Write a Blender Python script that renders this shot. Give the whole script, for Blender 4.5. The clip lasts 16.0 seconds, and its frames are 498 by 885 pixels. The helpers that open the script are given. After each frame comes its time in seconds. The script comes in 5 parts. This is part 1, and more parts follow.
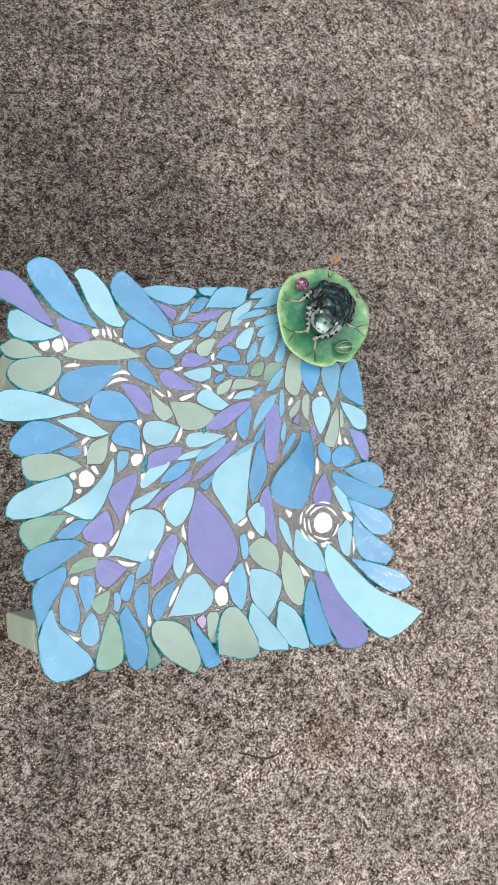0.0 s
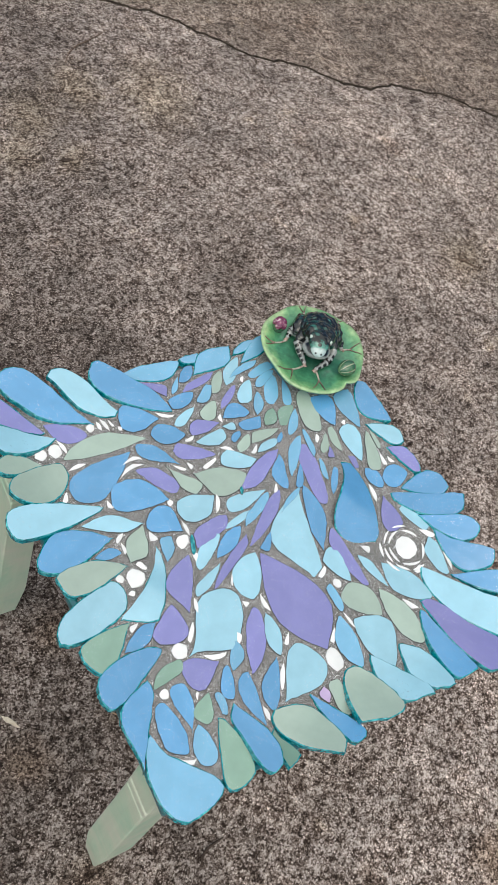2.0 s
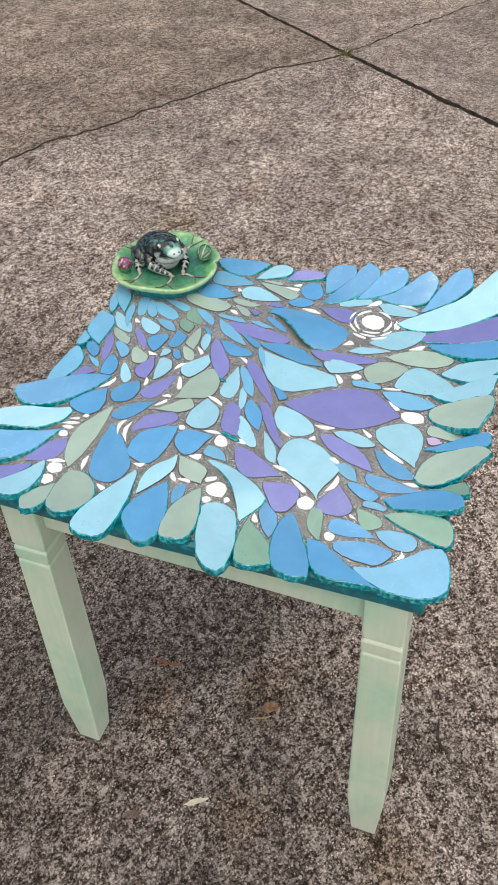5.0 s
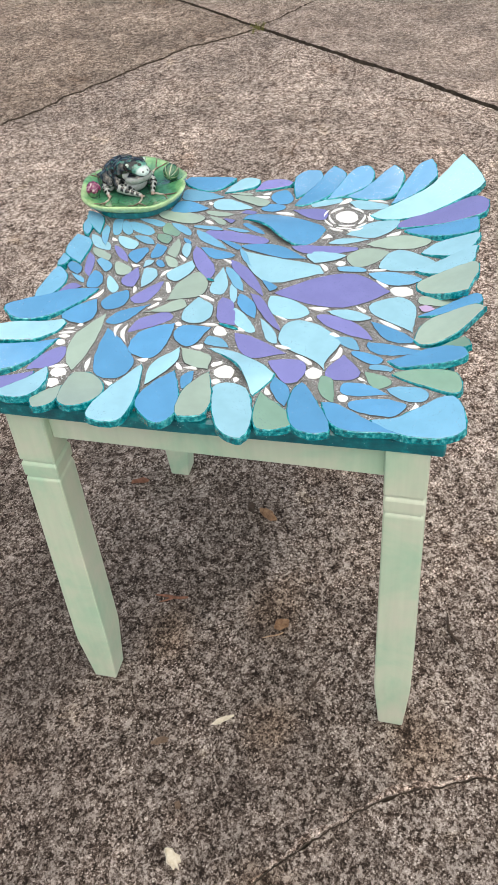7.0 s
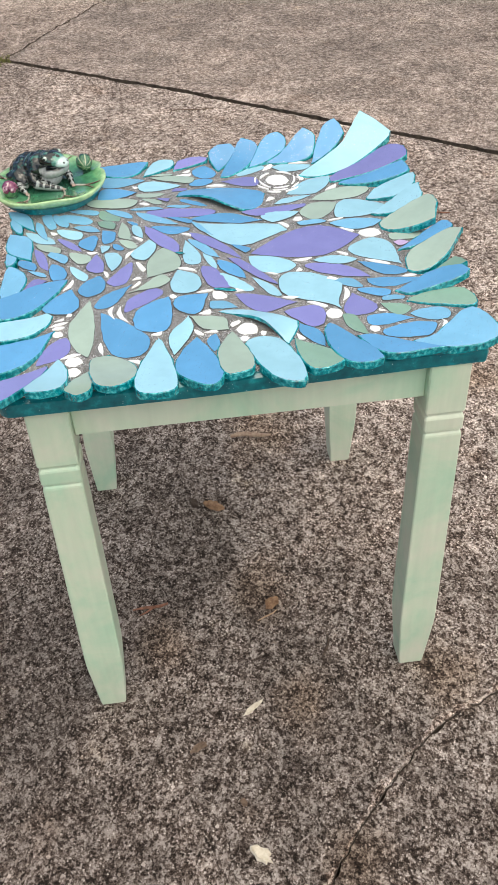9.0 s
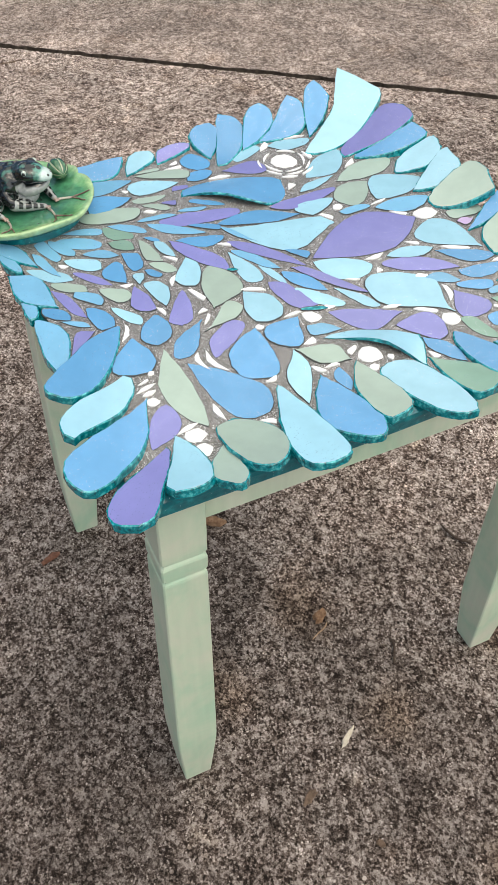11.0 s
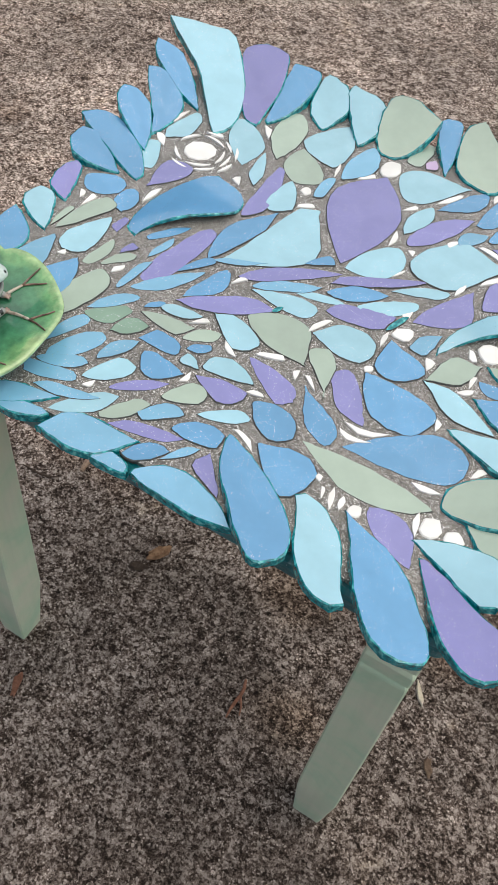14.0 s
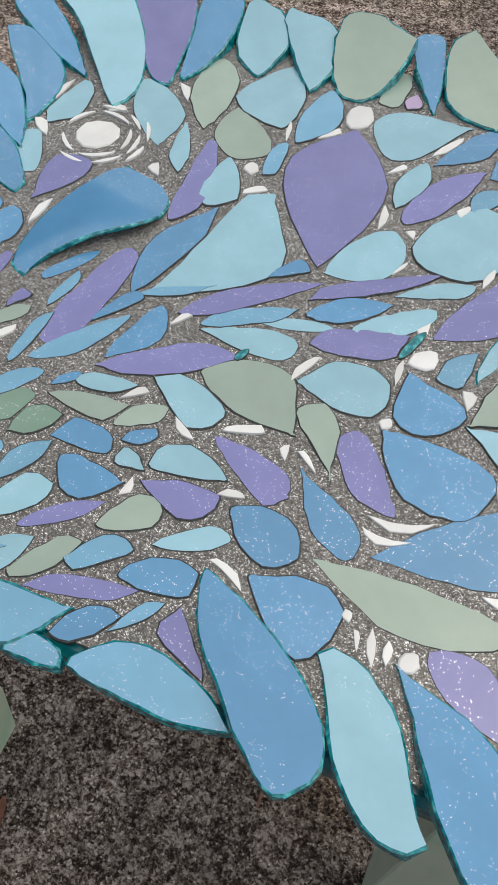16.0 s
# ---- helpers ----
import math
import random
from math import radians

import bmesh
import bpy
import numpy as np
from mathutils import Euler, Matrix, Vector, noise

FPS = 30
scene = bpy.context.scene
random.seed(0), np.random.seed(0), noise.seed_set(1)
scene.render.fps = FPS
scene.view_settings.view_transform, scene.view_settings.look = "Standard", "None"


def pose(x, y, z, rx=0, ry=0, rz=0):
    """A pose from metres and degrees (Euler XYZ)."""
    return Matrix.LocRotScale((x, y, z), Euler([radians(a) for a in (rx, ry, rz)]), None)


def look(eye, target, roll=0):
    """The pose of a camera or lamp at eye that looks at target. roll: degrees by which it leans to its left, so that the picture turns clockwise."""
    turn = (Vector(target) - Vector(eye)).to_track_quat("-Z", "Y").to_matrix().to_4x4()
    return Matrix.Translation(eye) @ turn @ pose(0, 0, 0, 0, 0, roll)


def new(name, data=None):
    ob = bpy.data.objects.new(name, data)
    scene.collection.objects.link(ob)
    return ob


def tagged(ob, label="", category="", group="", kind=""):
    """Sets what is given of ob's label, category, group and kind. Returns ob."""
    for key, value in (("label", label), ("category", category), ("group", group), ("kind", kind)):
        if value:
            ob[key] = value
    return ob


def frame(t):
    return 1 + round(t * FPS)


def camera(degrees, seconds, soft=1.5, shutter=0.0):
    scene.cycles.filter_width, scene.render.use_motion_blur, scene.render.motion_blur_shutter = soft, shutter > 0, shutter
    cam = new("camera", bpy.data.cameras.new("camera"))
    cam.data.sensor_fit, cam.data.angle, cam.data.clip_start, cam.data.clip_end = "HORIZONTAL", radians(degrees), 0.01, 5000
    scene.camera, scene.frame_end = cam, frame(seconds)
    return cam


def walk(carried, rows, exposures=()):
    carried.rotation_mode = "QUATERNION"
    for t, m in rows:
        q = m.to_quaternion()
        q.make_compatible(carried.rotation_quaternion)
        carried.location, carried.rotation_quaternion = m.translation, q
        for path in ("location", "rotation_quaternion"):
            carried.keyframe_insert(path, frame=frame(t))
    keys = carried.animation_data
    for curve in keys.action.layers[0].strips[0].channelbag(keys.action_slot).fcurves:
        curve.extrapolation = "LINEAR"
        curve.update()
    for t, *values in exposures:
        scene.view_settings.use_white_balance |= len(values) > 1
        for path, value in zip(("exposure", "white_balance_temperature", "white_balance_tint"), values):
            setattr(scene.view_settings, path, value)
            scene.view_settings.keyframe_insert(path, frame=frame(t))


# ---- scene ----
cam = camera(31.8, 16.0)
PATH = [
    (0, (-0.332, -0.118, 1.503), (0.397, 0.125, -0.344), 67.9),
    (0.5, (-0.35, -0.139, 1.458), (0.423, 0.248, -0.345), 56.7),
    (1, (-0.37, -0.17, 1.399), (0.446, 0.31, -0.363), 48.0),
    (1.5, (-0.395, -0.217, 1.329), (0.498, 0.391, -0.354), 38.9),
    (2, (-0.404, -0.278, 1.289), (0.512, 0.463, -0.327), 28.4),
    (2.5, (-0.411, -0.314, 1.24), (0.537, 0.544, -0.298), 19.8),
    (3, (-0.425, -0.342, 1.199), (0.581, 0.612, -0.242), 12.4),
    (3.5, (-0.47, -0.345, 1.185), (0.664, 0.535, -0.208), 7.5),
    (4, (-0.540, -0.303, 1.161), (0.732, 0.395, -0.216), 3.6),
    (4.5, (-0.602, -0.277, 1.124), (0.728, 0.308, -0.251), -0.8),
    (5, (-0.641, -0.261, 1.09), (0.693, 0.287, -0.296), -2.7),
    (5.2, (-0.649, -0.266, 1.071), (0.66, 0.301, -0.332), -3.1),
    (7.3, (-0.761, -0.196, 1.003), (0.664, 0.156, -0.356), -5.8),
    (7.5, (-0.768, -0.171, 0.995), (0.672, 0.120, -0.363), -5.7),
    (8, (-0.813, -0.116, 0.971), (0.646, 0.088, -0.382), -5.4),
    (8.2, (-0.840, -0.091, 0.964), (0.633, 0.065, -0.381), -4.7),
    (10.3, (-0.662, 0.248, 0.957), (0.657, -0.262, -0.459), -1.1),
    (10.5, (-0.640, 0.266, 0.959), (0.652, -0.255, -0.477), -0.6),
    (11, (-0.575, 0.282, 0.957), (0.667, -0.283, -0.5055), -0.55),
    (11.5, (-0.488, 0.313, 0.957), (0.684, -0.324, -0.533), -1.5),
    (12, (-0.396, 0.359, 0.957), (0.62, -0.411, -0.585), -1.5),
    (12.5, (-0.31, 0.383, 0.961), (0.497, -0.506, -0.638), 0.1),
    (13, (-0.262, 0.413, 0.983), (0.353, -0.547, -0.66), 3.7),
    (13.5, (-0.222, 0.435, 0.994), (0.291, -0.543, -0.673), 6.3),
    (14, (-0.178, 0.448, 0.954), (0.32, -0.626, -0.657), 7.9),
    (14.5, (-0.151, 0.426, 0.908), (0.349, -0.734, -0.643), 8.6),
    (15, (-0.13, 0.392, 0.876), (0.344, -0.767, -0.684), 8.5),
    (15.5, (-0.123, 0.344, 0.855), (0.33, -0.739, -0.764), 5.2),
    (16, (-0.1, 0.286, 0.852), (0.3, -0.707, -0.837), 0.7),
]
walk(cam, [(t, look(eye, target, roll)) for t, eye, target, roll in PATH],
     exposures=[(0.0, 0.38, 6500, 1), (1.0, 0.35, 6500, 1), (1.5, 0.25, 6500, 1), (2.5, 0.29, 6500, 2), (5.0, 0.50, 6700, 2), (8.0, 0.72, 6900, 3), (11.0, 0.62, 6900, 3), (12.5, 0.37, 6850, 4), (13.5, 0.33, 6900, 4), (14.5, 0.19, 6900, 4), (15.5, 0.04, 6850, 4), (16.0, -0.16, 6750, 3)])

# ---- light: a bright overcast sky ----
world = bpy.data.worlds.new("overcast")
scene.world = world
world.use_nodes = True
wn = world.node_tree.nodes
sky = wn.new("ShaderNodeTexSky")
sky.sky_type, sky.sun_disc = "NISHITA", False
sky.sun_elevation, sky.sun_rotation = radians(69), radians(235.6)
sky.air_density, sky.dust_density, sky.ozone_density = 0.5, 3.0, 1.0
wn["Background"].inputs["Strength"].default_value = 0.13
world.node_tree.links.new(sky.outputs["Color"], wn["Background"].inputs["Color"])
sun_data = bpy.data.lights.new("sun", "SUN")
sun_data.energy, sun_data.angle, sun_data.color = 1.75, radians(130), (1.0, 0.955, 0.89)
sun = new("sun", sun_data)
sun.matrix_world = look((-1.9, -1.3, 6.0), (0, 0, 0))

# ---- materials ----


def shader(name, colour, rough=0.5, metal=0.0, coat=0.0, spec=0.5):
    m = bpy.data.materials.new(name)
    m.use_nodes = True
    b = m.node_tree.nodes["Principled BSDF"]
    b.inputs["Base Color"].default_value = (*colour, 1)
    b.inputs["Roughness"].default_value = rough
    b.inputs["Metallic"].default_value = metal
    b.inputs["Coat Weight"].default_value = coat
    b.inputs["Coat Roughness"].default_value = 0.06
    b.inputs["Specular IOR Level"].default_value = spec
    b.inputs["Coat IOR"].default_value = 1.6
    return m


class Graph:
    """Short forms for wiring a material's nodes."""

    def __init__(self, m):
        self.t, self.n = m.node_tree, m.node_tree.nodes
        self.b = self.n["Principled BSDF"]
        self.co = self.n.new("ShaderNodeTexCoord").outputs["Object"]

    def join(self, a, b):
        self.t.links.new(a, b)

    def put(self, socket, v):
        if hasattr(v, "is_output"):
            self.join(v, socket)
        else:
            socket.default_value = v

    def noise(self, scale, detail=3.0, rough=0.6, co=None, dist=0.0):
        n = self.n.new("ShaderNodeTexNoise")
        n.inputs["Scale"].default_value, n.inputs["Detail"].default_value = scale, detail
        n.inputs["Roughness"].default_value, n.inputs["Distortion"].default_value = rough, dist
        self.join(co or self.co, n.inputs["Vector"])
        return n.outputs["Fac"]

    def cells(self, scale, feature="F1", co=None, rand=1.0):
        n = self.n.new("ShaderNodeTexVoronoi")
        n.feature = feature
        n.inputs["Scale"].default_value, n.inputs["Randomness"].default_value = scale, rand
        self.join(co or self.co, n.inputs["Vector"])
        return n

    def ramp(self, fac, *stops, mode="LINEAR"):
        r = self.n.new("ShaderNodeValToRGB")
        r.color_ramp.interpolation = mode
        e = r.color_ramp.elements
        while len(e) < len(stops):
            e.new(0.5)
        for k, (p, c) in zip(e, stops):
            k.position = p
            k.color = (*c, 1) if isinstance(c, tuple) else (c, c, c, 1)
        self.join(fac, r.inputs["Fac"])
        return r.outputs["Color"]

    def mix(self, fac, a, b, mode="MIX"):
        n = self.n.new("ShaderNodeMix")
        n.data_type, n.blend_type = "RGBA", mode
        self.put(n.inputs[0], fac)
        for s, v in ((n.inputs[6], a), (n.inputs[7], b)):
            self.put(s, (*v, 1) if isinstance(v, tuple) else v)
        return n.outputs[2]

    def math(self, op, a, b=0.0, clamp=False):
        n = self.n.new("ShaderNodeMath")
        n.operation, n.use_clamp = op, clamp
        self.put(n.inputs[0], a)
        self.put(n.inputs[1], b)
        return n.outputs[0]

    def grey(self, colour):
        n = self.n.new("ShaderNodeSeparateColor")
        self.join(colour, n.inputs[0])
        return n.outputs[0]

    def bump(self, height, strength, distance):
        n = self.n.new("ShaderNodeBump")
        n.inputs["Strength"].default_value, n.inputs["Distance"].default_value = strength, distance
        self.join(height, n.inputs["Height"])
        self.join(n.outputs["Normal"], self.b.inputs["Normal"])

    def set(self, name, v):
        self.put(self.b.inputs[name], v)


def concrete():
    """Worn concrete: pale sand grains and dark pits in a brown-grey paste, with broad stains and painted shade."""
    m = shader("weathered_concrete", (0.17, 0.15, 0.13), 0.9, spec=0.2)
    g = Graph(m)
    coarse = g.noise(24, 4, 0.65)
    mid = g.noise(78, 4, 0.65, dist=0.4)
    clump = g.noise(240, 5, 0.72, dist=0.8)
    fine = g.noise(520, 2, 0.6)
    warp = g.n.new("ShaderNodeVectorMath")
    warp.operation = "MULTIPLY_ADD"
    wob = g.n.new("ShaderNodeTexNoise")
    wob.inputs["Scale"].default_value = 420
    g.join(g.co, wob.inputs["Vector"])
    g.join(wob.outputs["Color"], warp.inputs[0])
    warp.inputs[1].default_value = (0.003, 0.003, 0.003)
    g.join(g.co, warp.inputs[2])
    sand = g.cells(400, co=warp.outputs[0])
    tone = g.grey(sand.outputs["Color"])
    v = g.math("ADD", g.math("ADD", g.math("MULTIPLY", fine, 0.20), g.math("MULTIPLY", coarse, 0.16)), g.math("ADD", g.math("MULTIPLY", clump, 0.36), g.math("MULTIPLY", mid, 0.41)))
    v = g.math("ADD", v, g.math("SUBTRACT", g.math("MULTIPLY", tone, 0.15), 0.134))
    base = g.ramp(v, (0.405, (0.017, 0.0118, 0.0092)), (0.455, (0.058, 0.0450, 0.0375)), (0.495, (0.116, 0.098, 0.087)), (0.535, (0.205, 0.186, 0.173)), (0.60, (0.36, 0.345, 0.330)))
    grain = g.math("MULTIPLY", g.math("LESS_THAN", sand.outputs["Distance"], 0.36), g.math("GREATER_THAN", g.math("ADD", tone, g.math("MULTIPLY", g.math("SUBTRACT", clump, 0.5), 0.5)), 0.855))
    base = g.mix(g.math("MULTIPLY", grain, 0.9), base, g.ramp(fine, (0.35, (0.30, 0.275, 0.255)), (0.65, (0.72, 0.70, 0.67))))
    stone = g.cells(135, co=warp.outputs[0])
    kind = g.grey(stone.outputs["Color"])
    pebble = g.math("MULTIPLY", g.math("LESS_THAN", stone.outputs["Distance"], 0.33), g.math("GREATER_THAN", kind, 0.965))
    base = g.mix(g.math("MULTIPLY", pebble, 0.7), base, g.ramp(g.math("MULTIPLY", g.math("SUBTRACT", kind, 0.965), 28.0), (0.0, (0.30, 0.265, 0.24)), (0.5, (0.44, 0.41, 0.385)), (1.0, (0.66, 0.63, 0.60))))
    # worm-like pits where the skin has worn off
    pits = g.math("LESS_THAN", g.math("ADD", g.math("ABSOLUTE", g.math("SUBTRACT", g.noise(34, 3, 0.65, dist=0.25), 0.5)), g.math("MULTIPLY", g.math("SUBTRACT", clump, 0.5), 0.28)), 0.012)
    pits = g.math("MULTIPLY", pits, g.grey(g.ramp(g.noise(5.2, 3), (0.42, 0.0), (0.54, 0.9))))
    base = g.mix(g.math("MULTIPLY", pits, 0.85), base, g.mix(1.0, base, (0.36, 0.33, 0.31), "MULTIPLY"))
    # slabs that keep their smooth cement skin show less of the grain
    slab_info = g.n.new("ShaderNodeObjectInfo")
    base = g.mix(slab_info.outputs["Alpha"], g.ramp(mid, (0.35, (0.100, 0.088, 0.079)), (0.65, (0.160, 0.143, 0.130))), base)
    # short dark pits
    hollow = g.grey(g.ramp(g.noise(62, 4, 0.62, dist=0.8), (0.595, 0.0), (0.655, 0.8)))
    base = g.mix(hollow, base, g.mix(1.0, base, (0.46, 0.42, 0.39), "MULTIPLY"))
    # blotches from a hand's width to a metre
    base = g.mix(0.9, base, g.ramp(g.noise(5.0, 5, 0.65), (0.30, 0.62), (0.5, 1.0), (0.70, 1.37)), "MULTIPLY")
    base = g.mix(0.9, base, g.ramp(g.noise(17, 4, 0.65), (0.32, 0.74), (0.5, 1.0), (0.68, 1.28)), "MULTIPLY")
    base = g.mix(1.0, base, g.ramp(g.noise(0.9, 4, 0.6), (0.32, 0.78), (0.5, 1.0), (0.68, 1.22)), "MULTIPLY")
    base = g.mix(1.0, base, g.ramp(g.noise(2.3, 4, 0.6), (0.36, (1.03, 0.995, 0.970)), (0.5, (1.015, 0.997, 0.985)), (0.64, (1.025, 0.99, 0.968))), "MULTIPLY")
    # shade round the table put into the slab tone, darker towards -x and +y
    xyz = g.n.new("ShaderNodeSeparateXYZ")
    g.join(g.co, xyz.inputs[0])
    near_y = g.math("MINIMUM", g.math("MAXIMUM", xyz.outputs[1], -0.6), 0.20)
    across = g.math("SUBTRACT", g.math("MULTIPLY", xyz.outputs[0], 0.78), g.math("MULTIPLY", near_y, 0.42))
    shade_run = g.math("ADD", across, g.math("MULTIPLY", g.math("SUBTRACT", g.noise(1.3, 4), 0.5), 1.0))
    worn = g.ramp(g.math("ADD", g.math("MULTIPLY", shade_run, 0.4), 0.30), (0.06, (0.73, 0.712, 0.702)), (0.25, (0.83, 0.815, 0.808)), (0.42, (1.22, 1.20, 1.19)), (0.54, (1.50, 1.47, 1.45)), (0.8, (1.38, 1.34, 1.31)))
    base = g.mix(1.0, base, worn, "MULTIPLY")
    # old damp and the table's soft shadow painted in two patches, with pale scuffs
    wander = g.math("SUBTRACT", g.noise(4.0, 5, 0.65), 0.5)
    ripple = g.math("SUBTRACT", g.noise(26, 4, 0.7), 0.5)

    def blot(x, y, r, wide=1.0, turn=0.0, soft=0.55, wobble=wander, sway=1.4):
        """Mask of a patch with an uneven edge."""
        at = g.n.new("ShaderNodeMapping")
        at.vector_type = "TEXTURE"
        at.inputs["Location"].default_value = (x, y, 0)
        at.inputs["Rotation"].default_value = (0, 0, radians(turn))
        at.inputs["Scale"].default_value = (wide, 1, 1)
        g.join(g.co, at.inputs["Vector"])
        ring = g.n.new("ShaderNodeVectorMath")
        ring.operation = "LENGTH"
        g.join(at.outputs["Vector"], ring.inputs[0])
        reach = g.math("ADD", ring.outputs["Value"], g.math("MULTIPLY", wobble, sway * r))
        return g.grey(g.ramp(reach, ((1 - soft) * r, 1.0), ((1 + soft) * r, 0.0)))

    damp_shadow = g.math("MAXIMUM", blot(-0.29, 0.34, 0.28), blot(0.10, 0.505, 0.135, 2.1, -23))
    base = g.mix(g.math("MULTIPLY", damp_shadow, 0.9), base, g.mix(1.0, base, (0.77, 0.765, 0.765), "MULTIPLY"))
    lines = g.n.new("ShaderNodeMapping")
    lines.vector_type = "TEXTURE"
    lines.inputs["Rotation"].default_value = (0, 0, radians(-25))
    lines.inputs["Scale"].default_value = (0.8, 0.055, 1)
    g.join(g.co, lines.inputs["Vector"])
    scuff = g.grey(g.ramp(g.noise(1.0, 3, 0.6, co=lines.outputs["Vector"]), (0.56, 0.0), (0.68, 0.5)))
    base = g.mix(g.math("MULTIPLY", scuff, damp_shadow), base, g.mix(1.0, base, (1.8, 1.8, 1.8), "MULTIPLY"))
    # damp, mossy ground with painted shade under the table; rusty spots round the litter
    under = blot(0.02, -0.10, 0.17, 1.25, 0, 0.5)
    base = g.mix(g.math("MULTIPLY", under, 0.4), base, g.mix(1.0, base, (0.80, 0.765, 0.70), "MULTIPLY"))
    for x, y, r in ((-0.226, -0.058, 0.028), (-0.427, -0.084, 0.030), (-0.215, -0.245, 0.034), (0.29, -0.082, 0.05), (-0.045, -0.024, 0.034), (-0.115, 0.108, 0.030), (0.36, -0.47, 0.035)):
        spot = blot(x, y, r, 1.3, 40 * x, 0.6, ripple, 2.2)
        base = g.mix(g.math("MULTIPLY", spot, 0.5), base, g.mix(1.0, base, (0.74, 0.58, 0.40), "MULTIPLY"))

    for x, y, r in ((0.24, 1.21, 0.05), (0.55, 1.24, 0.07), (0.28, 1.06, 0.03), (1.08, 0.61, 0.05), (0.17, 1.09, 0.04), (0.37, 1.28, 0.05)):
        spot = blot(x, y, r, 1.4, 60 * y, 0.7, ripple, 2.4)
        base = g.mix(g.math("MULTIPLY", spot, 0.4), base, g.mix(1.0, base, (0.98, 0.90, 0.62), "MULTIPLY"))

    def scratch(x0, y0, x1, y1, w):
        """A pale scrape across the slab, broken up by the grain."""
        at = g.n.new("ShaderNodeMapping")
        at.vector_type = "TEXTURE"
        at.inputs["Location"].default_value = ((x0 + x1) / 2, (y0 + y1) / 2, 0)
        at.inputs["Rotation"].default_value = (0, 0, math.atan2(y1 - y0, x1 - x0))
        at.inputs["Scale"].default_value = (math.hypot(x1 - x0, y1 - y0) / 2, w, 1)
        g.join(g.co, at.inputs["Vector"])
        ring = g.n.new("ShaderNodeVectorMath")
        ring.operation = "LENGTH"
        g.join(at.outputs["Vector"], ring.inputs[0])
        return g.grey(g.ramp(g.math("ADD", ring.outputs["Value"], g.math("MULTIPLY", g.math("SUBTRACT", clump, 0.5), 2.2)), (0.5, 0.8), (0.95, 0.0)))

    for ends in ((0.443, -0.658, 0.499, -0.716, 0.004), (0.738, 1.684, 0.916, 1.780, 0.010), (1.217, 1.788, 1.336, 1.958, 0.008)):
        base = g.mix(scratch(*ends), base, (0.40, 0.385, 0.365))
    # brown damp spots and a little moss
    damp = g.grey(g.ramp(g.noise(6.6, 4, 0.65), (0.60, 0.0), (0.70, 0.6)))
    base = g.mix(damp, base, g.mix(1.0, base, (0.62, 0.52, 0.44), "MULTIPLY"))
    moss = g.grey(g.ramp(g.noise(8.5, 4, 0.7), (0.62, 0.0), (0.74, 0.35)))
    base = g.mix(moss, base, g.mix(1.0, base, (0.92, 0.84, 0.52), "MULTIPLY"))
    base = g.mix(1.0, base, slab_info.outputs["Color"], "MULTIPLY")
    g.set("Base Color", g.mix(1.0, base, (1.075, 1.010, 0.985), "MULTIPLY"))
    g.bump(g.math("ADD", v, g.math("MULTIPLY", clump, 0.4)), 0.6, 0.0022)
    return m


def glass_tile(name, colour, glitter=0.0):
    m = shader(name, colour, 0.16, coat=0.72, spec=0.5)
    m.node_tree.nodes["Principled BSDF"].inputs["Coat IOR"].default_value = 1.62
    m.node_tree.nodes["Principled BSDF"].inputs["Coat Roughness"].default_value = 0.15
    g = Graph(m)
    rnd = g.n.new("ShaderNodeObjectInfo").outputs["Random"]
    c = g.mix(1.0, (*colour,), g.ramp(rnd, (0.0, 0.91), (1.0, 1.09)), "MULTIPLY")
    streak = g.noise(38, 3, 0.6)
    c = g.mix(1.0, c, g.ramp(streak, (0.3, 0.93), (0.7, 1.06)), "MULTIPLY")
    if glitter:
        fleck = g.cells(1350)
        on = g.math("LESS_THAN", fleck.outputs["Distance"], 0.31)
        few = g.math("GREATER_THAN", g.grey(fleck.outputs["Color"]), 0.88)
        zone = g.math("MULTIPLY", g.grey(g.ramp(g.noise(30, 2), (0.36, 0.0), (0.58, 1.0))), glitter)
        spark = g.math("MULTIPLY", g.math("MULTIPLY", on, few), g.math("GREATER_THAN", zone, 0.3))
        c = g.mix(g.math("MULTIPLY", spark, 0.95), c, (0.92, 0.94, 0.96))
        g.set("Metallic", g.math("MULTIPLY", spark, 0.85))
    g.set("Base Color", c)
    g.bump(g.noise(55, 2, 0.5), 0.10, 0.002)
    return m


def grout_material():
    m = shader("glitter_grout", (0.2, 0.18, 0.17), 0.6, coat=0.55)
    g = Graph(m)
    fleck = g.cells(2100)
    tone = g.grey(fleck.outputs["Color"])
    c = g.ramp(tone, (0.0, (0.095, 0.087, 0.078)), (0.55, (0.150, 0.138, 0.125)), (0.80, (0.20, 0.187, 0.172)), (0.85, (0.46, 0.45, 0.44)), (0.93, (0.98, 0.98, 0.98)))
    c = g.mix(0.6, c, g.ramp(g.noise(40, 3), (0.3, 0.7), (0.7, 1.25)), "MULTIPLY")
    c = g.mix(0.9, c, g.ramp(g.noise(620, 2), (0.36, 0.58), (0.5, 0.95), (0.64, 1.55)), "MULTIPLY")
    g.set("Base Color", c)
    g.set("Metallic", g.math("MULTIPLY", g.math("GREATER_THAN", tone, 0.8), 0.35))
    g.set("Roughness", g.ramp(tone, (0.0, 0.8), (0.8, 0.75), (0.85, 0.25)))
    g.bump(g.math("ADD", tone, g.noise(500, 2)), 0.5, 0.0008)
    return m


